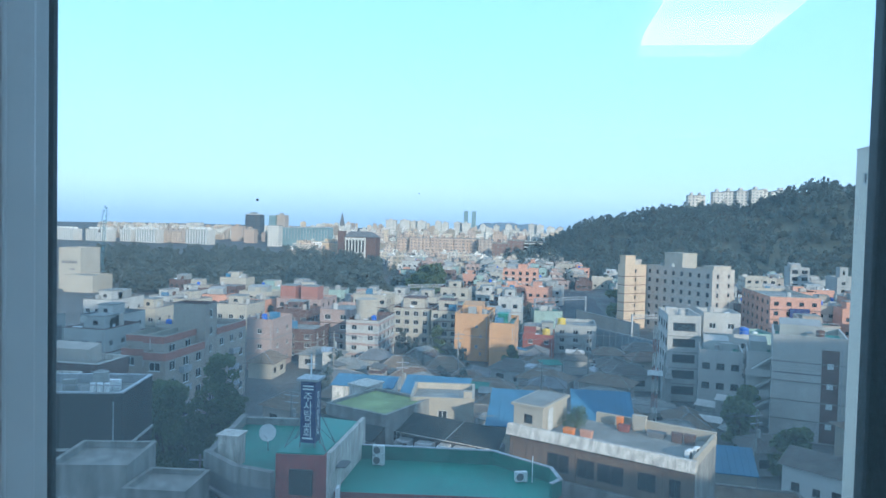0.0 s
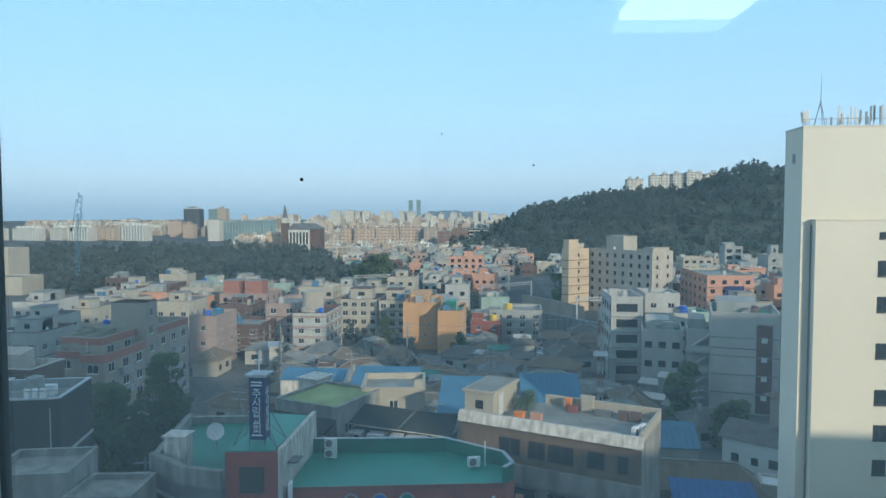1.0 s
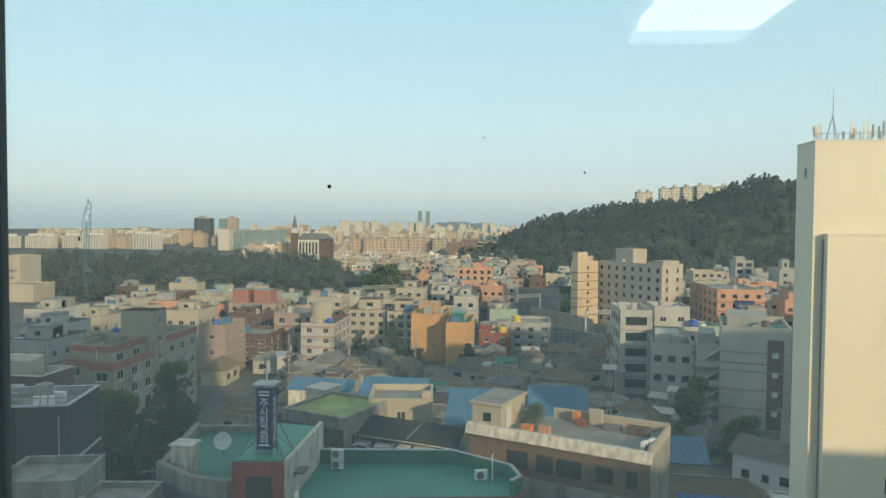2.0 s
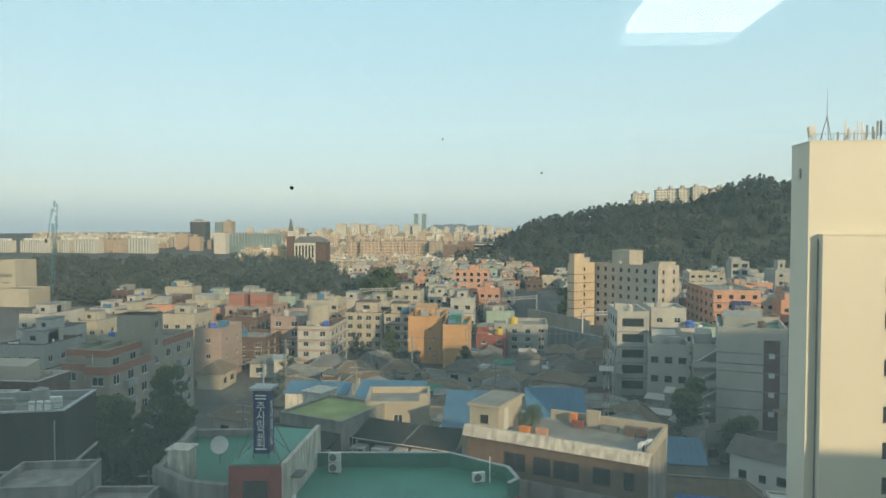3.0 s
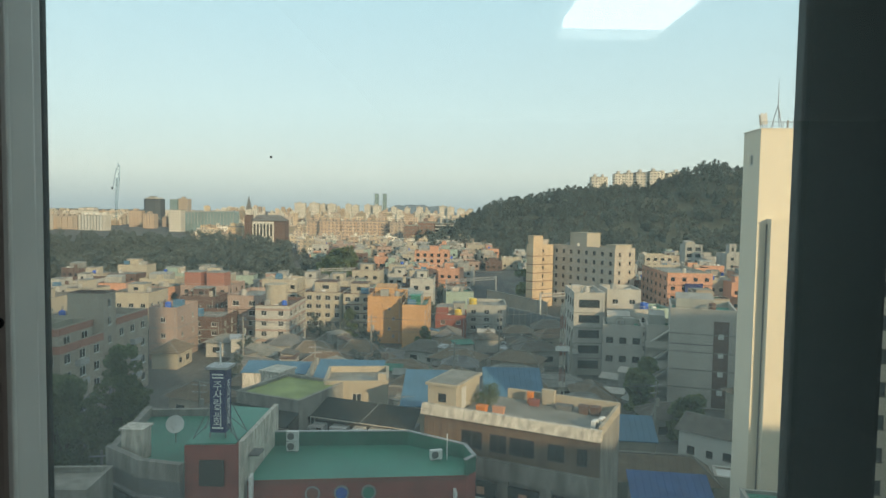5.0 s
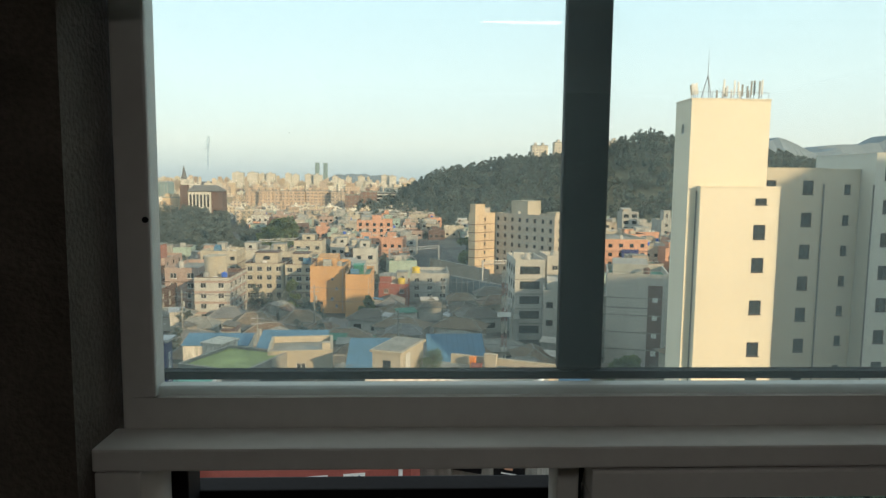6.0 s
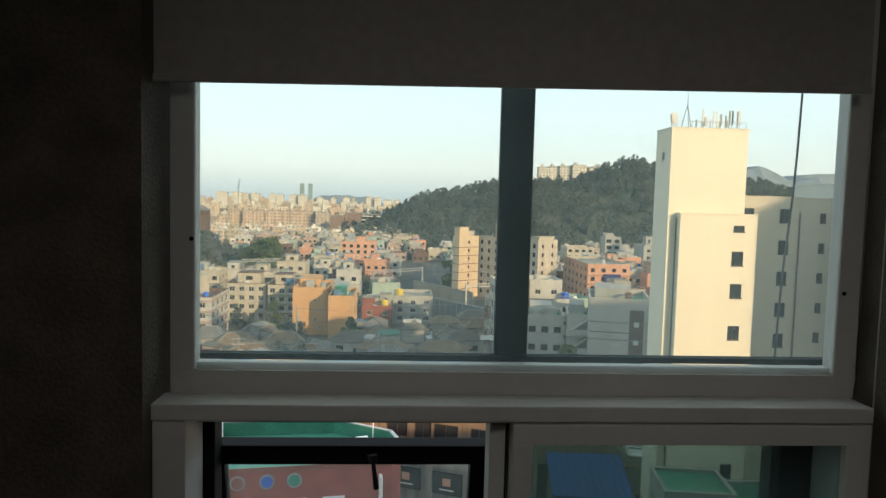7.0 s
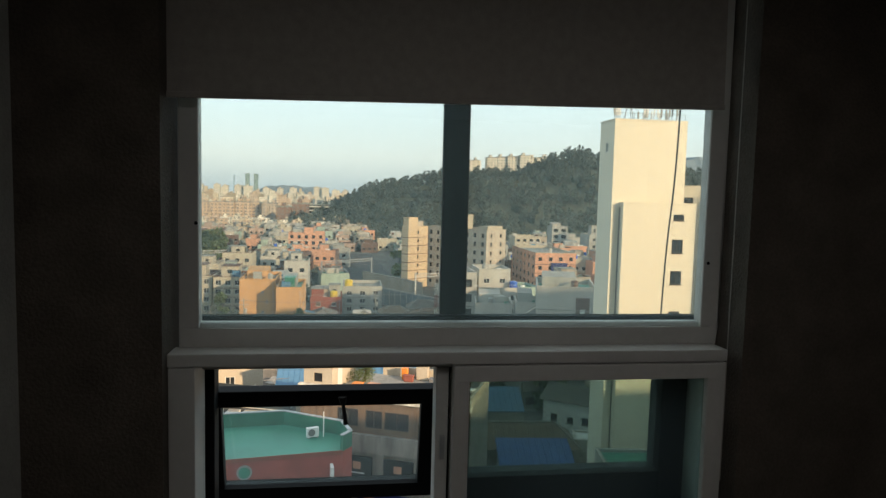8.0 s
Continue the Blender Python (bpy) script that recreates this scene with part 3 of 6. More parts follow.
            for k in range(int(w / 1.1) + 1):
                rl.box(0.15 + 1.1 * k, 0.19 + 1.1 * k, 0.05, 0.09, h + parapet + 0.1, h + parapet + 0.55)
            part("roof_railing", rl, METAL, ob, at=at)
    if clutter and parent is None and y < 175:
        part("drain_pipe", Shape().tube((w * 0.93, -0.08, 0.2), (w * 0.93, -0.08, h), 0.05, k=6), METAL, ob, at=at)
    for m, (a, b, c, e) in spots:
        fr, pn = window_set(b - a, e - c, frame_mat)
        if panes:
            part("pane", pn, None, part("window", fr, None, ob, at=at @ m @ pose(a, 0, c)))
        else:
            part("window", pn, None, ob, at=at @ m @ pose(a, 0, c))
    return ob


def hut(ob, x, y, w, d, h, z, wall, roof, window=True, eave=0.15):
    """A stair hut on a roof, part of its building."""
    sh = Shape()
    holes = [(w * 0.35, w * 0.65, h * 0.35, h * 0.7)] if window else []
    facade(sh, pose(0, 0, 0), w, h, holes)
    sh.face((w, 0, 0), (w, d, 0), (w, d, h), (w, 0, h)).face((0, d, 0), (0, 0, 0), (0, 0, h), (0, d, h)).face((w, d, 0), (0, d, 0), (0, d, h), (w, d, h))
    b = part("stair_hut", sh, wall, ob, at=pose(x, y, z))
    part("hut_roof", box(-eave, w + eave, -eave, d + eave, h, h + 0.18), roof, b)
    if window:
        part("pane", box(w * 0.35, w * 0.65, 0.1, 0.12, h * 0.35, h * 0.7), DARK_PANE, b)
    return b


def water_tank(x, y, z, r, h, material, label):
    ob = thing("water_tank", label, "water tank", pose(x, y, z), "water tanks on the roofs")
    sh = Shape().tube((0, 0, 0), (0, 0, h), r, r * 0.94, 16)
    for k in (0.25, 0.55, 0.85):
        sh.tube((0, 0, h * k), (0, 0, h * k + 0.08), r * 1.03, r * 1.03, 16)
    part("tank", sh, material, ob, smooth=False)
    part("lid", Shape().tube((0, 0, h), (0, 0, h + 0.12), r * 0.5, r * 0.35, 12), material, ob)
    return ob


def ac_unit(x, y, z, yaw, group="outdoor air conditioners"):
    ob = thing("outdoor_air_conditioner", "white outdoor air-conditioning unit with a round fan grille", "air conditioner", pose(x, y, z, 0, 0, yaw), group)
    part("case", box(-0.42, 0.42, -0.16, 0.16, 0.08, 0.72), PLASTIC_WHITE, ob, bevel=0.02)
    part("fan_grille", Shape().tube((-0.1, -0.165, 0.4), (-0.1, -0.18, 0.4), 0.25, k=16), DARK_GREY, ob, "dark round fan grille")
    for sx in (-0.3, 0.3):
        part("foot", box(sx - 0.04, sx + 0.04, -0.18, 0.18, 0.0, 0.08), METAL, ob)
    return ob


def hip_house(x, y, w, d, eaves, rise, yaw, roof, wall, label, hip=0.28):
    """A low house under a hipped tile roof with a ridge."""
    ob = thing("low_house", label, "house", pose(x, y, 0, 0, 0, yaw), "low houses with tiled roofs")
    sh = Shape()
    facade(sh, pose(0, 0, 0), w, eaves, [(w * 0.15, w * 0.35, 0.9, 2.0), (w * 0.6, w * 0.85, 0.9, 2.0)] if eaves > 2.3 else [])
    sh.face((w, 0, 0), (w, d, 0), (w, d, eaves), (w, 0, eaves)).face((0, d, 0), (0, 0, 0), (0, 0, eaves), (0, d, eaves)).face((w, d, 0), (0, d, 0), (0, d, eaves), (w, d, eaves))
    part("wall", sh, wall, ob)
    if eaves > 2.3:
        for a, b in ((0.15, 0.35), (0.6, 0.85)):
            part("window", box(w * a + 0.02, w * b - 0.02, 0.08, 0.12, 0.92, 1.98), DARK_PANE, ob)
    o, r = 0.6, w * hip
    rf = Shape()
    A, B, C, D = (-o, -o, eaves), (w + o, -o, eaves), (w + o, d + o, eaves), (-o, d + o, eaves)
    E, F = (r, d / 2, eaves + rise), (w - r, d / 2, eaves + rise)
    rf.face(A, B, F, E).face(C, D, E, F).face(D, A, E).face(B, C, F).face(D, C, B, A)
    part("roof", rf, roof, ob)
    rd = Shape().tube(E, F, 0.14, k=6)
    for a, b in ((A, E), (B, F), (C, F), (D, E)):
        rd.tube(a, b, 0.1, k=6)
    part("ridge", rd, RIDGE_CAP, ob, "pale mortared ridge")
    # rows of raised cover tiles running down the two long slopes
    rows, n = Shape(), max(6, int(w / 0.55))
    for i in range(1, n):
        u = -o + (w + 2 * o) * i / n
        top = min(1.0, (u + o) / (r + o), (w + o - u) / (r + o))
        for v, s in ((-o, 1), (d + o, -1)):
            rows.tube((u, v, eaves + 0.02), (u, v + s * (d / 2 + o) * top, eaves + rise * top + 0.02), 0.055, k=4)
    part("tile_row", rows, roof, ob)
    return ob


def shed(x, y, w, d, z0, z1, yaw, material, label, wall, base=0.0):
    """A shed under one pitched sheet-metal roof with standing ribs; z0 front eave, z1 back."""
    ob = thing("shed", label, "shed", pose(x, y, base, 0, 0, yaw), "sheds with blue roofs")
    z0, z1 = z0 - base, z1 - base
    part("wall", Shape().solid([(0.2, 0.2, 0), (w - 0.2, 0.2, 0), (w - 0.2, d - 0.2, 0), (0.2, d - 0.2, 0)],
                               [(0.2, 0.2, z0 - 0.1), (w - 0.2, 0.2, z0 - 0.1), (w - 0.2, d - 0.2, z1 - 0.1), (0.2, d - 0.2, z1 - 0.1)]), wall, ob)
    rf = part("roof", Shape().solid([(0, 0, z0 - 0.08), (w, 0, z0 - 0.08), (w, d, z1 - 0.08), (0, d, z1 - 0.08)], [(0, 0, z0), (w, 0, z0), (w, d, z1), (0, d, z1)]), material, ob)
    n = int(w / 0.6)
    for i in range(n + 1):
        u = 0.04 + (w - 0.08) * i / n
        part("rib", Shape().solid([(u - 0.03, 0, z0), (u + 0.03, 0, z0), (u + 0.03, d, z1), (u - 0.03, d, z1)], [(u - 0.02, 0, z0 + 0.05), (u + 0.02, 0, z0 + 0.05), (u + 0.02, d, z1 + 0.05), (u - 0.02, d, z1 + 0.05)]), material, rf)
    return ob


def leaves(centres, radii, per, size, squash=0.8):
    """Quads of leaf clumps spread through ellipsoids, denser towards the outside."""
    c = np.repeat(np.asarray(centres, float), per, 0)
    r = np.repeat(np.asarray(radii, float), per)[:, None]
    n = len(c)
    g = np.random.normal(size=(n, 3))
    g /= np.linalg.norm(g, axis=1)[:, None]
    p = c + g * r * np.random.uniform(0.55, 1.05, (n, 1)) * (1, 1, squash)
    a = np.random.normal(size=(n, 3)) + g * 0.3
    a /= np.linalg.norm(a, axis=1)[:, None]
    b = np.cross(a, np.random.normal(size=(n, 3)))
    b /= np.linalg.norm(b, axis=1)[:, None]
    s = size * np.random.uniform(0.5, 1.2, (n, 1)) * np.minimum(1.0, r)
    q = np.stack([p - a * s, p - b * s * 0.7, p + a * s, p + b * s * 0.7], 1).reshape(-1, 3)
    return q, np.arange(4 * n).reshape(-1, 4)


def leaf_mesh(name, v, f, material):
    me = bpy.data.meshes.new(name)
    me.vertices.add(len(v)), me.loops.add(4 * len(f)), me.polygons.add(len(f))
    me.vertices.foreach_set("co", v.ravel())
    me.loops.foreach_set("vertex_index", f.ravel())
    me.polygons.foreach_set("loop_start", np.arange(0, 4 * len(f), 4))
    me.update(calc_edges=True)
    me.materials.append(material)
    return me


def tree(x, y, z, height, crown, label, per=60, size=0.3, lobes=26, lobe=(0.22, 0.42)):
    ob = thing("tree", label, "tree", pose(x, y, z), "trees among the houses")
    tr = Shape().tube((0, 0, 0), (0.1, 0, height * 0.5), 0.05 * crown + 0.08, 0.035 * crown, 8).tube((0.1, 0, height * 0.5), (0, 0.1, height * 0.9), 0.035 * crown, 0.01 * crown, 6)
    cs, rs = [], []
    for i in range(lobes):
        a, k = random.uniform(0, 6.28), random.uniform(0.2, 1.0)
        rr = crown * random.uniform(0.15, 1.0) * (1.15 - 0.85 * k ** 2.2)
        c = (rr * math.cos(a), rr * math.sin(a), height * k)
        cs.append(c), rs.append(crown * random.uniform(*lobe))
        if i % 3 == 0:
            tr.tube((0.06, 0, height * 0.6 * k), (c[0] * 0.9, c[1] * 0.9, c[2]), 0.02 * crown, 0.006 * crown, 5)
    part("trunk", tr, BARK, ob)
    v, f = leaves(cs, rs, per, size)
    part("crown", leaf_mesh("crown", v, f, LEAF), None, ob)
    return ob


# ---- ground, road, hills, distance ----
structure("ground", box(-2600, 2600, -80, 4200, -0.5, 0.0), EARTH, "grey-brown ground between the houses of the town", "ground")
rd = Shape().solid([(2, 140, 0.004), (22, 140, 0.004), (12, 330, 0.004), (-6, 330, 0.004)], [(2, 140, 0.05), (22, 140, 0.05), (12, 330, 0.05), (-6, 330, 0.05)])
structure("road", rd, ASPHALT, "dark asphalt road along the railway", "road")

RIDGE = ((-60, 6), (-4, 24), (20, 35), (46, 42), (76, 49), (102, 53), (127, 54), (162, 55), (182, 63), (197, 71), (219, 75), (236, 72), (252, 68), (300, 64), (350, 52), (420, 42), (700, 25), (1000, 5))


def ridge(x):
    for (a, p), (b, q) in zip(RIDGE, RIDGE[1:]):
        if a <= x <= b:
            return p + (q - p) * (x - a) / (b - a)
    return 0.0


def hill_z(x, y):
    if y < 640:
        k = max(0.0, min(1.0, (y - 370) / 250.0))
        k = 0.35 * k + 0.65 * k * k * (3 - 2 * k)
    else:
        k = max(0.0, 1 - (y - 640) / 500.0)
    return (ridge(x) - 5.5) * k + 3.0 * k * noise.noise((x * 0.02, y * 0.02, 0)) - 0.4


hs, NX, NY = Shape(), 66, 26
for i in range(NX + 1):
    for j in range(NY + 1):
        x, y = -60 + 16 * i, 365 + 30 * j
        hs.v.append((x, y, hill_z(x, y)))
for i in range(NX):
    for j in range(NY):
        a = i * (NY + 1) + j
        hs.f.append((a, a + NY + 1, a + NY + 2, a + 1))
tagged(part("hill", hs, HILL_EARTH, smooth=True), "wooded hill rising behind the town", "hill", kind="structure")


def grove(x, y, z, tall, spots):
    """The lobes of one tree of a wood: a broad foot, a narrower top."""
    r = tall * random.uniform(0.22, 0.34)
    for k, f in ((0.45, 1.0), (0.45, 0.9), (0.78, 0.75), (1.0, 0.45)):
        spots.append((x + random.uniform(-0.5, 0.5) * r, y + random.uniform(-0.5, 0.5) * r, z + tall * k - r * 0.4, r * f))


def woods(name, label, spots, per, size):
    # all woods share the leaf colour that has haze mixed into it
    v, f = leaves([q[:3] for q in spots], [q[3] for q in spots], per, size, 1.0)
    tagged(part(name, leaf_mesh(name, v, f, LEAF_HAZED), None), label, "trees", kind="stuff")


spots = []
while len(spots) < 9200:
    x, y = random.uniform(-45, 420), 372 + 285 * random.random() ** 0.8
    z = hill_z(x, y)
    if z > 0.3:
        grove(x, y, z - 0.5, random.choice((4.5, 6.0, 7.0, 9.5)) * random.uniform(0.8, 1.15), spots)
woods("hill_woods", "green and brown hill woods paled for distance haze", spots, 26, 0.95)
spots = []
while len(spots) < 4600:
    y = random.uniform(245, 470)
    px = random.uniform(-0.75, -0.18)
    x = y * px
    if px > -0.27 and y > 300 or -207 < x < -178 and y < 266 or px > -0.3 and y < 275:
        continue
    grove(x, y, 0, random.choice((5.0, 7.0, 8.0, 12.0 if y < 480 and px < -0.3 else 8.0)) * random.uniform(0.75, 1.15), spots)
woods("park_woods", "autumn woods of a park, colour paled for haze", spots, 34, 0.95)

for i, (x0, x1, y, hgt) in enumerate(((-420, -60, 2900, 58), (520, 1160, 1400, 142), (820, 1900, 1700, 172), (200, 620, 2300, 60))):
    fh = Shape()
    n = 44
    prof = [hgt * math.sin(math.pi * k / n) ** 0.45 * (0.84 + 0.2 * noise.noise((i * 7.0, k * 0.16, 0)) + 0.06 * noise.noise((i * 7.0, k * 0.7, 3))) for k in range(n + 1)]
    for k in range(n):
        xa, xb = x0 + (x1 - x0) * k / n, x0 + (x1 - x0) * (k + 1) / n
        fh.solid([(xa, y, 0), (xb, y, 0), (xb, y + 400, 0), (xa, y + 400, 0)], [(xa, y + 150, prof[k]), (xb, y + 150, prof[k + 1]), (xb, y + 250, prof[k + 1]), (xa, y + 250, prof[k])])
    tagged(part("far_hill", fh, FAR_HILL_HAZE), "low hill on the horizon, haze in its blue-grey", "hill", kind="structure")


# ---- far blocks ----
def prism(pts, z0, z1):
    return Shape().solid([(x, y, z0) for x, y in pts], [(x, y, z1) for x, y in pts])


def far_block(name, label, x, y, w, d, h, material, yaw=0, cap=True, base=0.0):
    ob = thing(name, label, "building", pose(x, y, base, 0, 0, yaw), "far blocks of the town")
    part("wall", box(0, w, 0, d, 0, h), material, ob)
    part("roof", box(-0.3, w + 0.3, -0.3, d + 0.3, h, h + 0.6), ROOF_GREY, ob)
    if cap:
        part("stair_hut", box(w * 0.3, w * 0.55, d * 0.2, d * 0.8, h + 0.6, h + 3.4), material, ob)
    return ob


def strip_slab(x, y, w, d, h, yaw, label):
    """A long apartment slab: pale fins between strips greyed for balcony shade, plain pale ends, stair huts on the
    roof.
    """
    ob = thing("apartment_slab", label, "building", pose(x, y, 0, 0, 0, yaw), "far blocks of the town")
    part("wall", box(0, w, 0, d, 0, h), FAR_STRIP_SHADE, ob, "strips with the balcony shade put into the grey")
    part("end_wall", Shape().box(-0.3, 0.0, -0.6, d, 0, h + 0.4).box(w, w + 0.3, -0.6, d, 0, h + 0.4), WHITE, ob, "plain pale end wall")
    part("roof", box(-0.5, w + 0.5, -0.8, d + 0.3, h + 0.42, h + 1.0), OLD_WHITE, ob)
    n = max(2, int(w / 4.4))
    for i in range(n):
        u = w * (i + 0.5) / n
        part("fin", box(u - 0.85, u + 0.85, -0.7, -0.004, 0, h), TOWER_WHITE, ob)
        if i % 2 == 0:
            part("stair_hut", box(u - 1.8, u + 1.8, d * 0.3, d * 0.8, h + 1.0, h + 3.4), TOWER_WHITE, ob)
    return ob


def bay_block(x, y, w, d, h, material, label, yaw=0, hut_material=None):
    """A lit apartment block: bays standing proud, a coloured roof edge and a hut over every stair."""
    ob = far_block("apartment_block", label, x, y, w, d, h, material, yaw, cap=False)
    n = max(2, round(w / 7.0))
    for i in range(n):
        u = w * (i + 0.5) / n
        part("bay", box(u - w / n * 0.36, u + w / n * 0.36, -0.9, -0.004, 0, h - 0.8), material, ob)
        part("stair_hut", box(u - 1.6, u + 1.6, d * 0.3, d * 0.7, h + 0.6, h + 3.0), hut_material or material, ob)
    return ob


SLAB = "pale high-rise apartment slab with strips of balconies"
for x, y, w, d, h, yaw in ((-642, 775, 44, 11, 13.4, -22), (-594, 772, 46, 11, 13.8, -22), (-548, 775, 22, 11, 14.2, -20), (-520, 765, 38, 11, 15.4, -20), (-452, 765, 38, 11, 17.0, -20)):
    strip_slab(x, y, w, d, h, yaw, SLAB)
bay_block(-504, 775, 39, 13, 15.2, FAR_CREAM, "cream apartment block with lit bays", 4)
bay_block(-461, 770, 11, 13, 16.4, FAR_CREAM, "narrow cream apartment block", 4)
far_block("office_block", "pale stepped apartment block behind the slabs", -519, 860, 30, 14, 21.5, FAR_WHITE)
far_block("office_block", "pale stepped apartment block behind the slabs", -508, 872, 14, 10, 25, FAR_WHITE, cap=False)
dark = thing("office_tower", "dark glass office tower with a pale crown", "building", pose(-493, 1000, 0), "far blocks of the town")
part("wall", prism([(0, 6), (5, 0), (20, 0), (25, 6), (25, 22), (0, 22)], 0, 39.5), FAR_DARK, dark)
part("crown", prism([(2, 6), (6, 1.5), (19, 1.5), (23, 6), (23, 20), (2, 20)], 39.5, 41.0), OLD_WHITE, dark)
part("roof_hut", box(8, 17, 6, 14, 41.0, 43.2), DARK_GREY, dark)
far_block("office_tower", "grey-green glass office tower on the skyline", -405.5, 900, 9.6, 14, 37.5, FAR_GLASS, cap=False)
far_block("office_tower", "cream and glass office tower on the skyline", -397, 905, 13, 14, 38.5, FAR_CREAM)
far_block("office_block", "white office block with dark ribbon windows", -343.8, 760, 13.7, 12, 24.5, FAR_WHITE, cap=False)
far_block("office_block", "brown apartment block before the dark tower", -418, 850, 14, 12, 18.3, FAR_PINK)
far_block("office_block", "brown apartment block before the dark tower", -462, 900, 17, 12, 21.3, FAR_PINK)
gl = thing("glass_hall", "wide green glass hall with pale mullions", "building", pose(-347.4, 800, 0), "far blocks of the town")
part("wall", Shape().solid([(0, 0, 0), (64, 0, 0), (64, 20, 0), (0, 20, 0)], [(0, 0, 21.6), (64, 0, 23.4), (64, 20, 23.4), (0, 20, 21.6)]), FAR_GLASS, gl)
part("roof", Shape().solid([(-0.5, -0.5, 21.6), (64.5, -0.5, 23.4), (64.5, 20, 23.4), (-0.5, 20, 21.6)], [(-0.5, -0.5, 22.4), (60, -0.5, 24.4), (60, 20, 24.4), (-0.5, 20, 22.4)]), METAL, gl)
for k in range(17):
    part("mullion", box(1 + 3.9 * k, 1.7 + 3.9 * k, -0.4, -0.004, 8, 21.5), METAL, gl)
bay_block(-188.5, 520, 11.2, 10, 14.0, SUN_TAN, "apartment house above the park in sun-warmed ochre")
low_hall = far_block("sports_hall", "low teal-green sports hall beside the park", -205, 480, 23.5, 12, 4.4, TEAL_DARK, cap=False)
for x, y, w, h in ((-148, 606, 12.4, 17.5), (-135, 600, 19, 17.9), (-115.6, 600, 21, 18.2), (-94.2, 600, 21, 18.4)):
    bay_block(x, y, w, 12, h, FAR_PINK, "long peach-coloured apartment slab with many windows", 0, FAR_PINK)
bay_block(-71.2, 590, 12.4, 12, 17.9, FAR_CREAM, "yellow-cream apartment block with dark windows")
far_block("office_block", "brown brick block of flats", -54.3, 545, 11.6, 12, 16.6, FAR_BROWN)
far_block("office_block", "tall brown brick block of flats", -42.4, 545, 13.2, 12, 19.4, FAR_BROWN)
band = thing("banded_block", "dark block with white balcony bands", "building", pose(-28.7, 545, 0), "far blocks of the town")
part("wall", box(0, 14.5, 0, 12, 0, 18.4), DARK_BROWN, band)
for k in range(6):
    part("balcony_band", box(-0.3, 14.8, -1.2, -0.004, 2.2 + 2.9 * k, 3.3 + 2.9 * k), WHITE, band)
part("roof", box(-0.3, 14.8, -0.3, 12, 18.4, 19), ROOF_GREY, band)
far_block("office_block", "white stepped apartment block", -19.5, 700, 14.5, 12, 20.4, FAR_WHITE)
for x, y, w, h in ((-394, 1500, 24, 39), (-361, 1500, 22, 39.4), (-338, 1510, 16, 37), (-320, 1500, 18, 38), (-280, 1500, 13, 38), (-264, 1510, 12, 36), (-253, 1600, 18, 37.5), (-232, 1590, 20, 36.5), (-71, 1500, 17, 36.5), (-53, 1490, 15, 35), (-178, 1500, 12, 33), (-150, 1520, 12, 32), (-122, 1500, 14, 34), (-30, 1400, 16, 31), (-8, 1500, 12, 31)):
    far_block("apartment_tower", "slender cream apartment tower on the skyline", x, y, w, 14, h, FAR_WHITE)
for x in (-315, -289):
    far_block("twin_tower", "slender grey tower of a pair on the horizon", x, 2200, 12.5, 14, 77, FAR_GLASS, cap=False)
for x0, x1, top in ((120, 129, 64.5), (129.6, 137, 65), (145, 155, 68.5), (155.6, 165, 69.5), (165.8, 176, 70), (178, 188, 71), (188.5, 203, 70), (203.5, 216, 71)):
    hb = far_block("apartment_slab", "white apartment block standing on the wooded hill", x0, 690 + (x0 * 7) % 15, x1 - x0, 12, top - 30, FAR_WHITE, base=30)
    part("end_wall", box(x1 - x0, x1 - x0 + 0.4, 0, 12, 0, top - 30.4), TOWER_CREAM, hb)
church = thing("church", "red-brick church with a tall dark spire", "church", pose(-170, 500, 0), "far blocks of the town")
part("nave", box(6.5, 31, 2, 14, 0, 19.5), BROWN, church)
part("colonnade", Shape().box(6.8, 23, 0.6, 1.996, 0, 19.0), OLD_WHITE, church, "pale colonnade along the nave")
for k in range(6):
    part("window", box(8 + 2.5 * k, 9.3 + 2.5 * k, 0.5, 0.596, 8, 17), DARK_PANE, church)
part("roof", Shape().solid([(6, 0.3, 19.5), (31.6, 0.3, 19.5), (31.6, 15, 19.5), (6, 15, 19.5)], [(9, 7, 23.8), (26, 7, 23.8), (26, 8, 23.8), (9, 8, 23.8)]), DARK_GREY, church)
part("tower", box(1.2, 6.3, 0, 5, 0, 24), BROWN, church)
part("belfry", box(1.8, 5.7, 0.6, 4.4, 24, 28), OLD_WHITE, church, "pale belfry")
part("spire", Shape().solid([(2.0, 0.8, 28), (5.5, 0.8, 28), (5.5, 4.2, 28), (2.0, 4.2, 28)], [(3.65, 2.4, 38), (3.85, 2.4, 38), (3.85, 2.6, 38), (3.65, 2.6, 38)]), DARK_GREY, church)

random.seed(5)
far = {"cream": Shape(), "pink": Shape(), "white": Shape()}
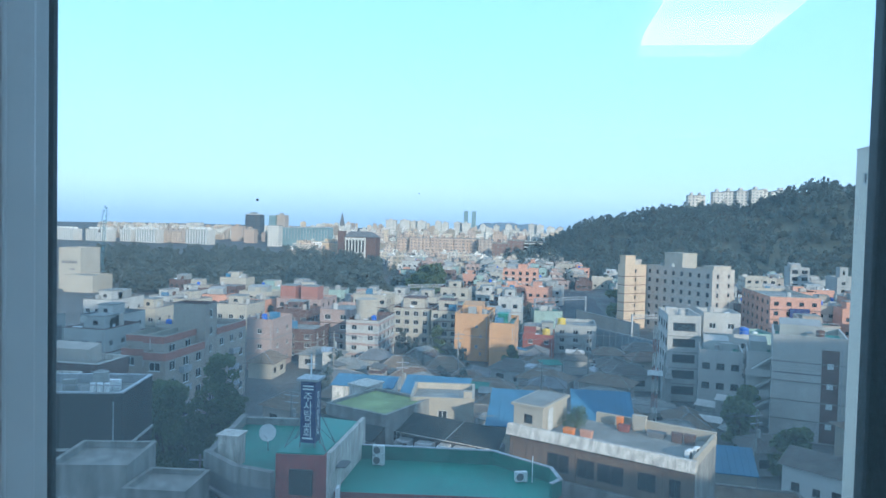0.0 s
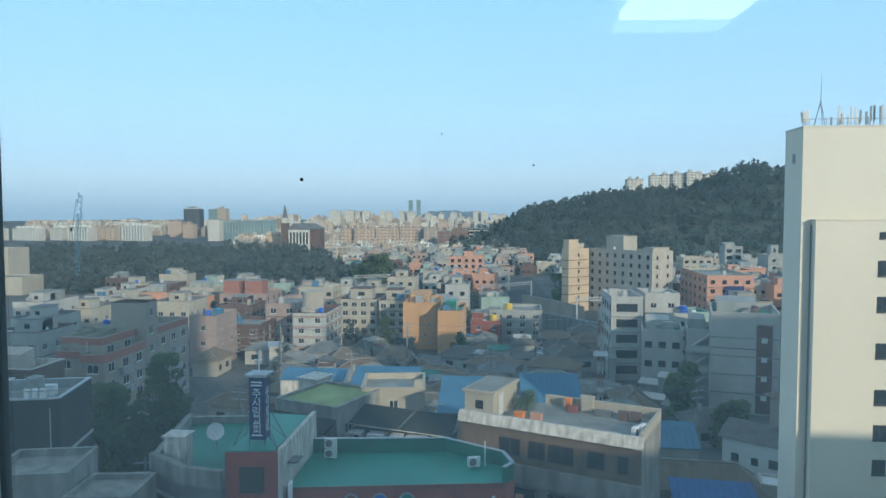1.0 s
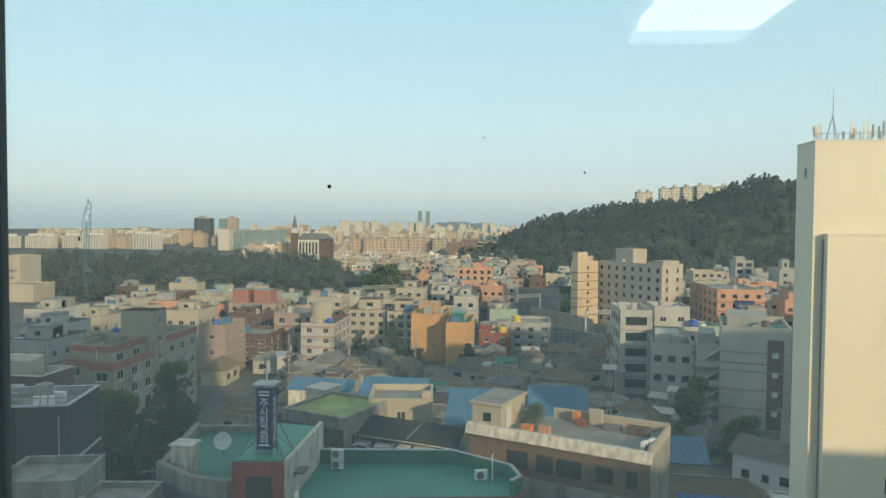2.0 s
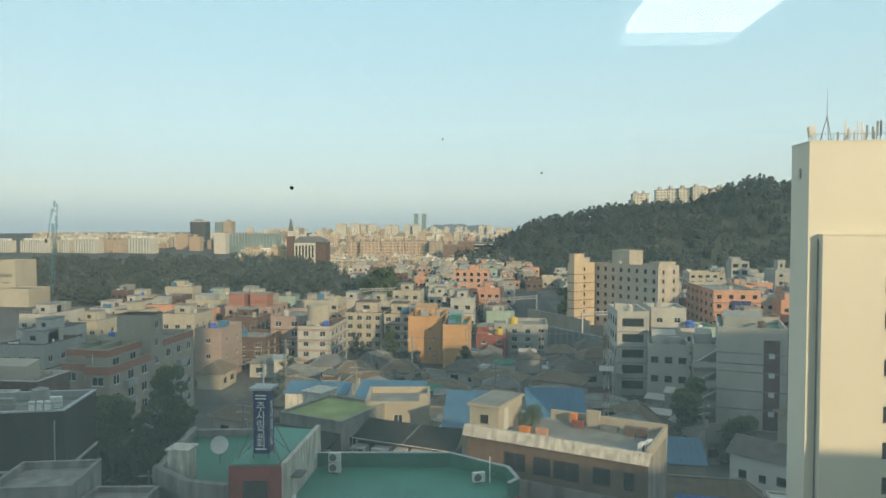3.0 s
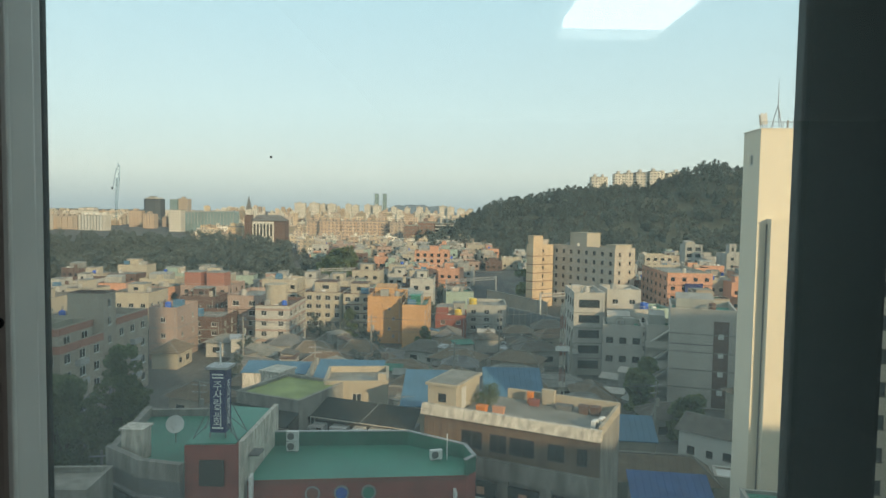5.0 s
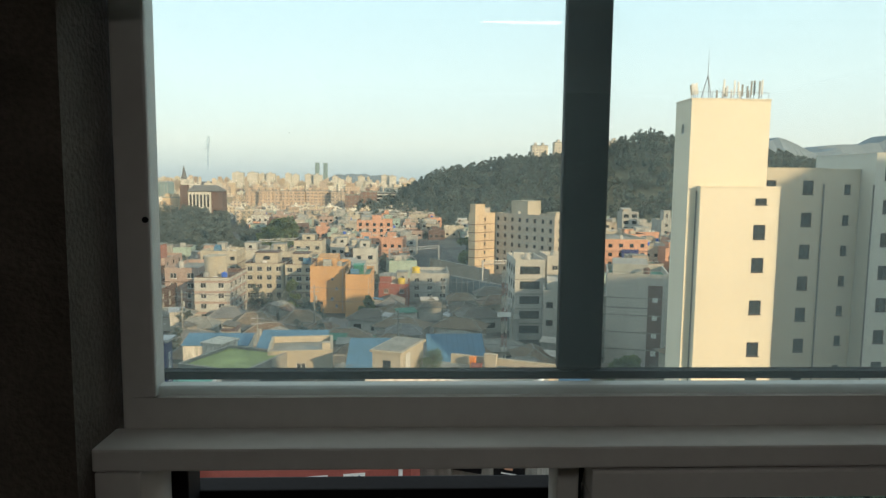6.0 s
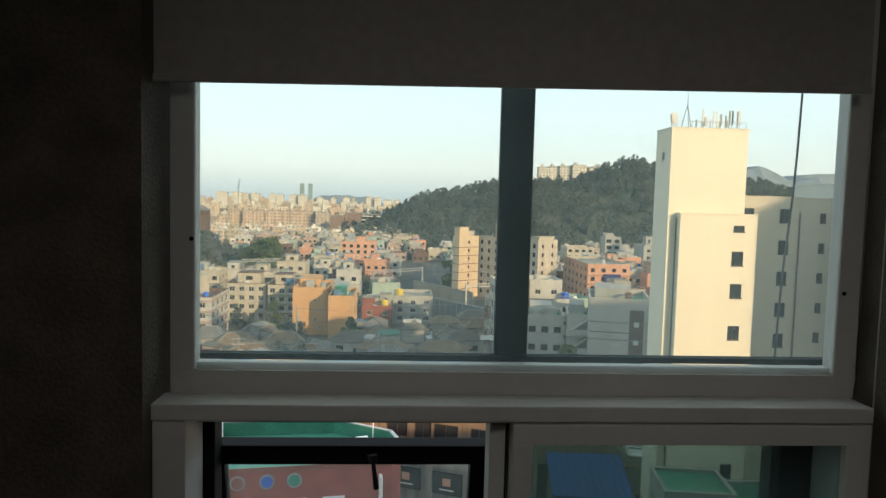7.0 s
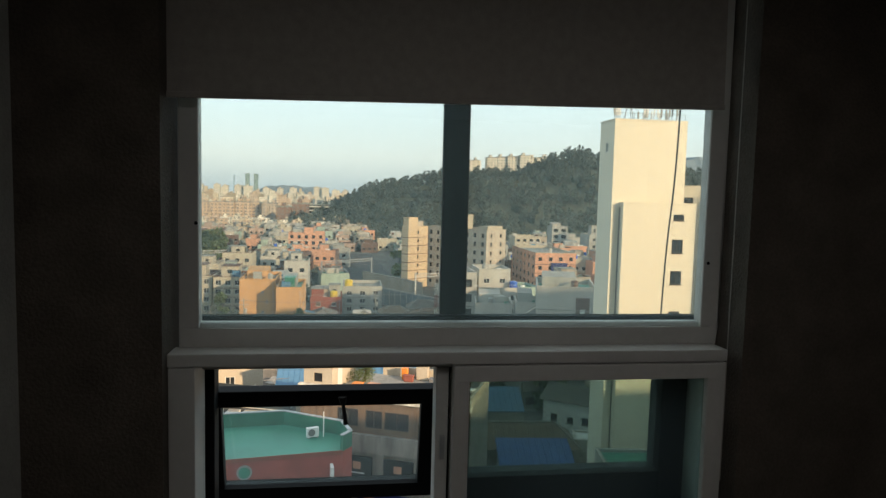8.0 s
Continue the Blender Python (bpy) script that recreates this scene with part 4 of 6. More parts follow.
for k in range(3000):
    y = 430 + 1900 * random.random() ** 1.6
    az = random.uniform(-0.75, 0.12) if random.random() < 0.85 else random.uniform(0.1, 0.75)
    x = y * az
    if az < -0.26 and y < 480 or az > 0.02 and y < 900 or az < -0.42 and y < 800 or -152 < x < -12 and 535 < y < 625 or -190 < x < -130 and 495 < y < 535 or -650 < x < -330 and 730 < y < 910 or -500 < x < -460 and 985 < y < 1030:
        continue
    w, d = random.uniform(6, 14), random.uniform(7, 12)
    h = random.uniform(4, 10) if y < 800 or random.random() < 0.6 else random.uniform(10, 15 + y * 0.009)
    h = min(h, 13.5) if az < -0.4 else h
    sh = far[random.choice(("cream", "cream", "white", "white", "pink"))]
    c, s = math.cos(random.choice((0, 0.1, -0.15, 0.3))), 0.0
    s = math.sin(math.acos(c))
    r = [(x + a * c - b * s, y + a * s + b * c) for a, b in ((0, 0), (w, 0), (w, d), (0, d))]
    sh.solid([(a, b, 0) for a, b in r], [(a, b, h) for a, b in r])
    if random.random() < 0.6:
        sh.box(x + w * 0.3, x + w * 0.6, y + d * 0.4, y + d * 0.7, h, h + 2.4)
for key, m in (("cream", FAR_CREAM), ("pink", FAR_PINK), ("white", FAR_WHITE)):
    tagged(part("far_town", far[key], m), "crowded far houses and blocks of the town", "buildings", kind="stuff")


# ---- the town in the middle distance ----
W, S, N = (1.4, 1.2), (0.9, 0.9), None
a1 = building("apartment_building", "stepped beige apartment building with terracotta parapets", -56.9, 86, 3.4, 10.6, 10.4, TAUPE, ROOF_GREY, storeys=4, front=(1, 1.7, 1.2), right=(3, 1.5, 1.3), parapet=0.95, clutter=False)
building("", "", -5.5, 3.0, 5.45, 8, 10.3, TAUPE, ROOF_GREY, storeys=4, front=(2, 1.4, 1.2), parapet=0.85, parent=a1, clutter=False)
building("", "", -1.3, 2.0, 3.2, 8.6, 12.3, TAUPE, TEAL, base=10.42, storeys=1, front=N, right=(2, 1.6, 1.1), parapet=0.95, parent=a1, clutter=False)
building("", "", -6.1, 5.0, 4.75, 8, 11.9, TAUPE, TEAL, base=10.32, storeys=1, front=N, parapet=0.85, parent=a1, clutter=False)
building("", "", -2.0, 10.7, 5.4, 3.5, 16.7, TAUPE, ROOF_GREY, storeys=6, front=N, right=(1, 0.9, 1.2), parapet=0.35, parent=a1, coping=BROWN)
building("", "", -3.2, 14.25, 6.6, 10.1, 11.9, TAUPE, ROOF_GREY, storeys=4, front=N, right=(3, 1.3, 1.2), parapet=0.95, parent=a1)
for u0, u1, v0, v1, z0, z1 in ((0, 3.4, 0, 10.6, 10.3, 11.36), (-5.5, 0, 3.0, 11, 10.2, 11.16), (-1.3, 1.9, 2.0, 10.6, 12.3, 13.26), (-6.1, -1.35, 5.0, 10.6, 11.9, 12.76), (-3.2, 3.4, 14.3, 24.3, 11.85, 12.86)):
    part("parapet_band", Shape().box(u0 - 0.06, u1 + 0.06, v0 - 0.06, v0 - 0.006, z0, z1).box(u1 + 0.006, u1 + 0.06, v0 - 0.006, v1, z0, z1), TERRACOTTA, a1, "terracotta-painted parapet band")
for k in range(3):
    for v in (3.4, 18.4):
        z = 2.5 + 2.75 * k
        part("balcony", Shape().box(3.42, 4.2, v, v + 2.2, z, z + 0.1).box(4.14, 4.2, v, v + 2.2, z + 0.1, z + 0.9).box(3.42, 4.14, v, v + 0.06, z + 0.1, z + 0.9), METAL, a1, "small railed balcony")
for u, v, z in ((0.0, 2.9, 11.6), (-0.12, 1.9, 12.8)):
    part("drain_pipe", Shape().tube((u - 0.1, v, 0.2), (u - 0.1, v, z), 0.06, k=6), OLD_WHITE, a1)
building("house_block", "narrow pinkish house block with a cream side", -61.9, 128, 5.6, 10, 9.6, PINK, ROOF_GREY, storeys=3, front=(1, 1.0, 1.0), right=(2, 1.0, 1.0))
building("house_block", "dark brown brick house block", -62.2, 140, 10.2, 12, 6.0, BROWN, ROOF_GREY, front=(3, 1.2, 1.0), right=(3, 1.2, 1.0))
b = building("apartment_building", "pink-brown block with two roof huts", -80.4, 185, 13.4, 14, 7.2, PINK, ROOF_GREY, front=(4, 1.2, 1.2), right=(3, 1.2, 1.2))
hut(b, 0.3, 2, 4.6, 5, 4.2, 7.2, TERRACOTTA, ROOF_GREY, False), hut(b, 6.6, 2, 5, 5, 4.2, 7.2, TERRACOTTA, ROOF_GREY, False)
building("apartment_building", "pink apartment block with balcony windows", -54.4, 150, 7.4, 16, 9.3, PINK, ROOF_GREY, storeys=4, front=(2, 1.5, 1.2), right=(4, 1.4, 1.2))
b = building("apartment_building", "white and pink corner apartment building with balconies", -44.2, 138, 7.1, 14, 9.0, WHITE, BROWN, storeys=4, front=(2, 1.2, 1.1), right=(4, 1.8, 1.3), band=PINK, coping=BROWN)
part("stair_drum", Shape().tube((2.7, 6, 9), (2.7, 6, 13.3), 2.3, k=22), CREAM, b, "round cream stair drum on the roof")
part("drum_roof", Shape().tube((2.7, 6, 13.3), (2.7, 6, 13.6), 2.45, k=22), CREAM, b)
for x, w, y in ((-40.6, 9.2, 165), (-30.6, 6.6, 163)):
    b = building("apartment_building", "cream apartment building with dark eaves and rows of windows", x, y, w, 12, 8.9, CREAM, BROWN, storeys=4, front=(4 if w > 8 else 3, 1.3, 1.2), right=(2, 1, 1.1), coping=BROWN, parapet=0.4)
    hut(b, w * 0.2, 3, w * 0.6, 5, 2.6, 8.9, CREAM, BROWN)
SMALL = {"front": [(4.6, 5.2, 7.4, 8.0), (5.6, 6.1, 5.3, 5.9), (4.6, 5.2, 3.0, 3.6), (5.6, 6.1, 1.4, 2.0)]}
building("apartment_building", "ochre-painted gable wall with a few tiny windows", -22.7, 150, 7.7, 14, 9.8, ORANGE, ROOF_GREY, storeys=4, front=N, right=(3, 1.2, 1.1), own_holes=SMALL)
b = building("apartment_building", "ochre-painted narrow block with a green roof hut", -14.2, 143, 5.3, 14, 9.0, ORANGE, TEAL, storeys=4, front=N, right=(4, 1.2, 1.1))
hut(b, 1.6, 2, 2.0, 3, 2.4, 9.0, TEAL_DARK, TEAL)
b = building("house_block", "red-painted brick house block with white windows", -7.9, 158, 7.2, 10, 4.6, RED, ROOF_GREY, storeys=2, front=(2, 1.1, 1.0), right=(2, 1, 1))
hut(b, 0.1, 3, 2.8, 4, 2.2, 4.6, RED, ROOF_GREY, False), hut(b, 4.2, 4, 2.6, 3, 3.0, 4.6, GREY, ROOF_GREY)
water_tank(-2.6, 160, 4.6, 0.9, 1.9, TANK_YELLOW, "yellow plastic water tank on a flat roof")
b = building("house_block", "pale grey three-storey house with square windows", -0.5, 165, 9.6, 12, 6.2, GREY, ROOF_GREY, storeys=3, front=(3, 1.3, 1.1), left=(2, 1.1, 1))
water_tank(0.9, 168, 6.2, 1.0, 2.0, TANK_YELLOW, "yellow plastic water tank on a flat roof")
b = building("apartment_building", "salmon-pink apartment building with shaded balconies", -24.8, 300, 15.4, 12, 10.9, SALMON, ROOF_GREY, storeys=4, front=(5, 1.4, 1.5), frame_mat=FRAME_DARK)
hut(b, 6.5, 4, 4, 4, 2.6, 10.9, SALMON, SALMON, False)
b = building("hotel_block", "long pale grey block with rows of small windows", 26.3, 217.2, 25.0, 9, 18.8, TAN, ROOF_GREY, -52, 7, front=(8, 1.1, 1.3), right=(2, 0.9, 1.2))
hut(b, 4.5, 3, 7, 6, 4.4, 19.0, CREAM, CREAM, False), hut(b, 21, 1, 3.5, 7, 1.4, 19.0, CREAM, CREAM, False)
# the wing's sunlit orange comes from its colour
b = building("hotel_block", "end wing and tall stair tower in sun-warmed tan", 17.6, 213, 3.0, 8.6, 18.8, SUN_TAN, ROOF_GREY, -52, 7, front=N, right=(1, 0.8, 1.1))
hut(b, 0.2, 0.4, 2.4, 4, 3.2, 19.0, SUN_TAN, SUN_TAN, False)
b = building("apartment_building", "white block with ribbon balconies", 19.3, 125, 5.6, 12, 14.5, WHITE, ROOF_GREY, storeys=5, front=(1, 3.8, 1.4), left=(4, 1.6, 1.3), frame_mat=FRAME_DARK)
b = building("apartment_building", "white and cream block with a stepped top", 26.0, 128, 8.4, 12, 11.2, WHITE, ROOF_GREY, storeys=4, front=(3, 1.3, 1.1), left=(3, 1.2, 1.1))
building("", "", 0.4, 2.6, 6.4, 8, 14.6, WHITE, ROOF_GREY, storeys=1, front=(2, 1.2, 1.0), base=11.2, parent=b)
water_tank(33.2, 129.5, 11.2, 0.8, 1.8, TANK_BLUE, "blue plastic water tank on a flat roof")
building("house_block", "pale grey rendered house block with barred windows", 23.2, 117, 6.6, 8, 10.0, WHITE, TEAL_DARK, -10, storeys=3, front=(3, 1.2, 1.0), left=(3, 1.2, 1.0), frame_mat=FRAME_DARK)
b = building("house_block", "pale grey house with open stairs and balconies", 29.6, 113, 4.3, 8, 10.8, WHITE, TEAL_DARK, -12, storeys=3, front=N)
for k in range(3):
    part("balcony", Shape().box(-0.3, 4.4, -1.4, -0.004, 1.6 + 3.2 * k, 1.8 + 3.2 * k).box(-0.3, 4.4, -1.4, -1.28, 1.8 + 3.2 * k, 2.7 + 3.2 * k), WHITE, b, "white balcony parapet")
    part("stair_flight", Shape().solid([(0, -1.2, 1.8 + 3.2 * k), (4, -1.2, 4.8 + 3.2 * k), (4, -0.2, 4.8 + 3.2 * k), (0, -0.2, 1.8 + 3.2 * k)], [(0, -1.2, 2.1 + 3.2 * k), (4, -1.2, 5.1 + 3.2 * k), (4, -0.2, 5.1 + 3.2 * k), (0, -0.2, 2.1 + 3.2 * k)]), WHITE, b)
b = building("apartment_building", "windowless pale grey block with a dark brown stripe", 31.4, 106.5, 9.6, 12, 14.4, WHITE, TEAL, -15, storeys=5, front=N, left=(1, 0.8, 0.9), parapet=0.9)
part("stripe", box(6.4, 8.6, -0.05, -0.004, 0.2, 13.6), BROWN, b, "dark brown cladding stripe")
for k in range(4):
    part("window", box(7.1, 7.9, -0.1, -0.055, 2.2 + 2.9 * k, 3.0 + 2.9 * k), FRAME_WHITE, b)
part("joint", box(0, 6.4, -0.03, -0.004, 9.8, 9.95), DARK_GREY, b)
b = building("apartment_building", "peach-coloured apartment building with a dark billboard", 54.2, 188, 12.2, 28, 13.0, SALMON, ROOF_GREY, storeys=5, front=(4, 1.2, 1.1), left=(6, 1.8, 1.2), coping=CREAM)
part("billboard", box(4.6, 9.4, -0.7, -0.3, 5.8, 10.9), NAVY, b, "dark panel on the front")
building("apartment_building", "cream stepped apartment building", 76.3, 300, 12.3, 12, 10.8, CREAM, ROOF_GREY, storeys=4, front=(4, 1.6, 1.2), left=(3, 1.2, 1.2))
building("apartment_building", "small grey-blue block with open balconies", 96.7, 310, 7.6, 8, 15.2, GREY, ROOF_GREY, storeys=5, front=(2, 2.4, 1.6), frame_mat=FRAME_DARK)
b = building("apartment_building", "pale grey block with a roof tower", 107.8, 290, 14, 12, 12.6, GREY, ROOF_GREY, storeys=4, front=(3, 1.4, 1.2))
hut(b, 2, 3, 3, 4, 4.6, 12.6, GREY, ROOF_GREY)
lb = building("office_block", "cream block with a row of dark lettering bars", -204.8, 250, 10.2, 12, 16.6, CREAM, ROOF_GREY, storeys=5, front=N, parapet=0.5, clutter=False)
for k in range(5):
    part("lettering_bar", box(1.6 + 1.5 * k, 2.7 + 1.5 * k, -0.1, -0.004, 10.6, 11.8), DARK_GREY, lb)
part("lettering_bar", box(5.0, 7.4, -0.1, -0.004, 8.0, 8.6), DARK_GREY, lb)
building("house_block", "plain cream low block with a flat roof", -194.5, 240, 13, 12, 6.4, CREAM, ROOF_GREY, storeys=2, front=N, parapet=0.4, clutter=False)
LIST = (("cream house block", -93.3, 120, 7, 10, WHITE),
        ("white house block with a brown roof edge", -108.2, 140, 7.2, 10.4, WHITE), ("cream flat-roofed house", -103.8, 150, 7.4, 7.6, CREAM), ("small white house", -124.3, 190, 6.2, 5.6, WHITE),
        ("small white house", -121.9, 200, 6, 6.2, WHITE), ("cream flat-roofed block", -104.5, 210, 11.4, 6, CREAM), ("cream flat-roofed block", -86.2, 160, 8.8, 8.2, CREAM),
        ("cream flat-roofed block", -59, 190, 10, 8.8, CREAM), ("white flat-roofed block", -51.6, 200, 7, 8.2, WHITE), ("cream house with a roof terrace", -40.7, 188, 6.8, 9, CREAM),
        ("cream apartment house", -37.6, 215, 8.8, 9.6, CREAM), ("white house", -28, 230, 7.8, 7.2, WHITE), ("white house with roof terrace", -16.3, 185, 6.3, 10.4, WHITE),
        ("brown brick house", -72, 165, 9, 6.8, BROWN), ("grey house", -112, 118, 8, 8.6, GREY), ("grey house", -84, 104, 8, 10.2, GREY), ("tan house", -78, 122, 8, 8.6, TAN), ("dark grey workshop", -100, 98, 11, 9.5, DARK_GREY))
OCC = [(-58, 104, 17), (-52, 158, 12), (-40, 145, 9), (-33, 170, 12), (-15, 152, 13), (0, 168, 12), (30, 120, 16), (36, 112, 12), (60, 200, 20), (82, 306, 12), (100, 314, 8), (114, 296, 11), (-16, 306, 12), (35, 206, 18), (-72, 192, 12), (-57, 146, 9), (-59, 133, 7)]
random.seed(9)
for label, x, y, w, h, m in LIST:
    b = building("house_block", label + " with a flat roof" if "roof" not in label else label + " of the town", x, y, w, random.uniform(9, 13), h, m, random.choice((ROOF_GREY, TEAL_DARK, ROOF_GREY, CONCRETE)), storeys=max(2, int(h / 2.9)), front=(max(2, int(w / 2.4)), 1.3, 1.1), right=(3, 1.1, 1.1), left=(3, 1.1, 1.1), coping=random.choice((None, BROWN, DARK_GREY, CONCRETE)))
    if random.random() < 0.7:
        hut(b, w * 0.25, 3, w * 0.45, 4, 2.4, h, m, ROOF_GREY)
    OCC.append((x + w / 2, y + 5, w * 0.8 + 2))


def free(x, y, r):
    return all(math.hypot(x - a, y - b) > r + q for a, b, q in OCC)


# low tiled houses between the blocks
random.seed(21)
HOUSE_LABELS = ("low grey-tiled house with a hipped roof", "low brown-tiled house with a hipped roof")
made, tries = 0, 0
while made < 110 and tries < 9000:
    tries += 1
    y = random.uniform(88, 158)
    x = random.uniform(-0.5 * y, 0.3 * y)
    w, d = random.uniform(5.5, 9), random.uniform(4.5, 6)
    if free(x + w / 2, y + d / 2, 3.7):
        k = random.random() < 0.6
        hip_house(x, y, w, d, random.uniform(2.6, 3.2), random.uniform(1.3, 1.9), random.choice((0, 0, 90, -20, 12)), random.choice((TILE_BROWN, TILE_BROWN, WOOD) if k else (TILE, TILE, DARK_GREY, ROOF_GREY)), random.choice((GREY, WHITE, TAN, CREAM)), HOUSE_LABELS[k])
        OCC.append((x + w / 2, y + d / 2, 3.7))
        made += 1
# small flat-roofed houses further out
made, tries = 0, 0
while made < 300 and tries < 14000:
    tries += 1
    y = random.uniform(165, 430)
    az = random.uniform(-0.62, 0.55)
    x = y * az
    if az < -0.13 and y > 235 and not (az > -0.24 and y > 330) or y > 372 and az > 0.02 or -8 + (330 - y) * 0.02 < x < 24 and y < 335:
        continue
    w, d, h = random.uniform(6.5, 10.5), random.uniform(6.5, 9), random.choice((3.6, 4.2, 5.6, 6.2, 7.0, 8.4))
    if free(x + w / 2, y + d / 2, 5):
        m = random.choice((CREAM, WHITE, MINT, PINK, SALMON, GREY, BROWN, GREY, TAUPE, MINT))
        b = building("house_block", "small flat-roofed house of the crowded town", x, y, w, d, h, m, random.choice((ROOF_GREY, TEAL_DARK, BLUE, BROWN, BLUE, CONCRETE)), random.choice((0, 0, 8, -10)), max(1, int(h / 3)), front=(3, 1.3, 1.1), parapet=0.5, coping=random.choice((None, BROWN, DARK_GREY, CONCRETE)))
        if random.random() < 0.5:
            hut(b, w * 0.2, 2.5, w * 0.4, 3.5, 2.3, h, m, ROOF_GREY, False)
        OCC.append((x + w / 2, y + d / 2, 5))
        made += 1

# clumps of garden trees between the small houses
spots = []
while len(spots) < 1700:
    y = random.uniform(105, 430)
    x = y * random.uniform(-0.55, 0.5)
    if free(x, y, 0.5) and not (-8 < x < 24 and y < 335):
        grove(x, y, 0, random.uniform(3.5, 6.5), spots)
for k in range(70):
    grove(random.uniform(18, 60) + k * 0.2, random.uniform(335, 372), 0, random.uniform(4, 8), spots)
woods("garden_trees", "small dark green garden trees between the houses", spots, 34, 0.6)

# trees among the houses
for x, y, hgt, r in ((-37.4, 60.5, 14.2, 4.2), (-32.6, 61.5, 16.8, 3.9), (-35.2, 57, 14.6, 4.6), (-30.6, 59.5, 13.0, 3.4), (-24.5, 140, 8.5, 2.2), (30, 140, 9, 3.4), (21, 232, 13, 6), (27, 236, 12, 5), (-49, 262, 15, 6.5), (-55, 268, 13, 6), (27.5, 104, 8, 2.6), (24, 94, 7.5, 3.4), (29, 88, 6.5, 3.0), (-9, 136, 6, 2), (38, 222, 10, 4)):
    big = r > 3.3 and 55 < y < 65
    tree(x, y, 0, hgt, r, "broad leafy tree standing between the roofs" if big else "small dark green tree between the houses", 170 if big else 90, 0.25 if big else 0.4 + y * 0.001, 115 if big else 26, (0.1, 0.2) if big else (0.18, 0.36))

# railway edge: noise barrier, gantries, parked cars
bar = thing("noise_barrier", "grey-blue noise barrier along the railway", "fence", pose(9.0, 181.5, 0, 0, 0, -56))
for k in range(13):
    part("panel", box(2.4 * k + 0.08, 2.4 * k + 2.32, 0, 0.12, 0.1, 4.3), BARRIER, bar)
    part("post", box(2.4 * k - 0.08, 2.4 * k + 0.08, -0.05, 0.17, 0, 4.5), METAL, bar)
part("cap_rail", box(-0.1, 31.3, -0.06, 0.18, 4.5, 4.62), METAL, bar)
rw = thing("retaining_wall", "brown stained retaining wall above the railway", "wall", pose(5.5, 216.5, 0, 0, 0, -60))
for k in range(10):
    part("bay", box(3.2 * k + 0.03, 3.2 * k + 3.17, 0, 0.5, 0, 4.6), TAUPE, rw)
part("coping", box(0, 32, -0.1, 0.6, 4.6, 4.8), CONCRETE, rw)
for x, y, w, yaw in ((-7, 203.3, 20, 40), (18.2, 174.2, 11, 22), (-52, 232, 14, 30)):
    g = thing("overhead_gantry", "steel lattice gantry over the railway", "gantry", pose(x, y, 0, 0, 0, yaw), "gantries over the railway")
    for sx in (0, w):
        part("post", Shape().box(sx - 0.18, sx + 0.18, -0.18, 0.18, 0, 9.2), METAL, g)
    beam = Shape().box(0.2, w - 0.2, -0.1, 0.1, 8.9, 9.05).box(0.2, w - 0.2, -0.1, 0.1, 8.1, 8.25)
    for k in range(int(w)):
        beam.tube((k + 0.2, 0, 8.25), (k + 0.7, 0, 8.9), 0.05, k=4).tube((k + 0.7, 0, 8.9), (k + 1.1, 0, 8.25), 0.05, k=4)
    part("beam", beam, METAL, g)


def car(x, y, yaw, material, label):
    ob = thing("parked_car", label, "car", pose(x, y, 0.05, 0, 0, yaw), "cars parked by the road")
    part("body", Shape().solid([(-2.2, -0.85, 0.3), (2.2, -0.85, 0.3), (2.2, 0.85, 0.3), (-2.2, 0.85, 0.3)], [(-2.15, -0.85, 0.85), (2.1, -0.85, 0.8), (2.1, 0.85, 0.8), (-2.15, 0.85, 0.85)]), material, ob, bevel=0.06)
    part("cabin", Shape().solid([(-1.8, -0.78, 0.84), (1.1, -0.78, 0.8), (1.1, 0.78, 0.8), (-1.8, 0.78, 0.84)], [(-1.3, -0.65, 1.45), (0.4, -0.65, 1.45), (0.4, 0.65, 1.45), (-1.3, 0.65, 1.45)]), DARK_PANE, ob, "dark car windows")
    part("car_roof", box(-1.3, 0.4, -0.66, 0.66, 1.44, 1.5), material, ob)
    for sx in (-1.35, 1.35):
        for sy in (-0.8, 0.8):
            part("wheel", Shape().tube((sx, sy - 0.1, 0.3), (sx, sy + 0.1, 0.3), 0.32, k=12), RUBBER, ob)


for i, (x, y, yaw) in enumerate(((8, 152, 20), (12, 154, 10), (5.5, 161, 70), (9, 146, 15), (15, 150, 30), (-18, 129, 0), (-38, 128, 10), (13, 140, 90), (17, 138, 90))):
    car(x, y, yaw, CAR_WHITE if i % 3 != 2 else CAR_DARK, "white car parked by the road" if i % 3 != 2 else "dark car parked by the road")

# red and white radio mast among the houses
mast = thing("radio_mast", "thin red and white lattice mast with a white sign", "mast", pose(13.5, 97, 0))
for k in range(9):
    z0, z1, r = 1.9 * k, 1.9 * (k + 1), 0.36
    sec = Shape()
    for sx, sy in ((-r, -r), (r, -r), (0, r)):
        sec.tube((sx, sy, z0), (sx, sy, z1), 0.05, k=5)
    sec.tube((-r, -r, z0), (r, -r, z1), 0.03, k=4).tube((r, -r, z0), (0, r, z1), 0.03, k=4).tube((0, r, z0), (-r, -r, z1), 0.03, k=4).tube((-r, -r, z1), (r, -r, z0), 0.03, k=4)
    part("lattice", sec, RED if k % 2 else OLD_WHITE, mast)
part("sign", box(-1.0, 1.0, -0.5, -0.42, 10.2, 10.9), PLASTIC_WHITE, mast, "small white sign on the mast")


# ---- the near roofs ----
def lettering(text, size, material, parent, at, depth=0.02):
    c = bpy.data.curves.new("lettering", "FONT")
    c.body, c.size, c.align_x, c.align_y, c.extrude = text, size, "CENTER", "CENTER", depth
    c.materials.append(material)
    o = new("lettering", c)
    o.parent, o.matrix_basis = parent, at
    return o


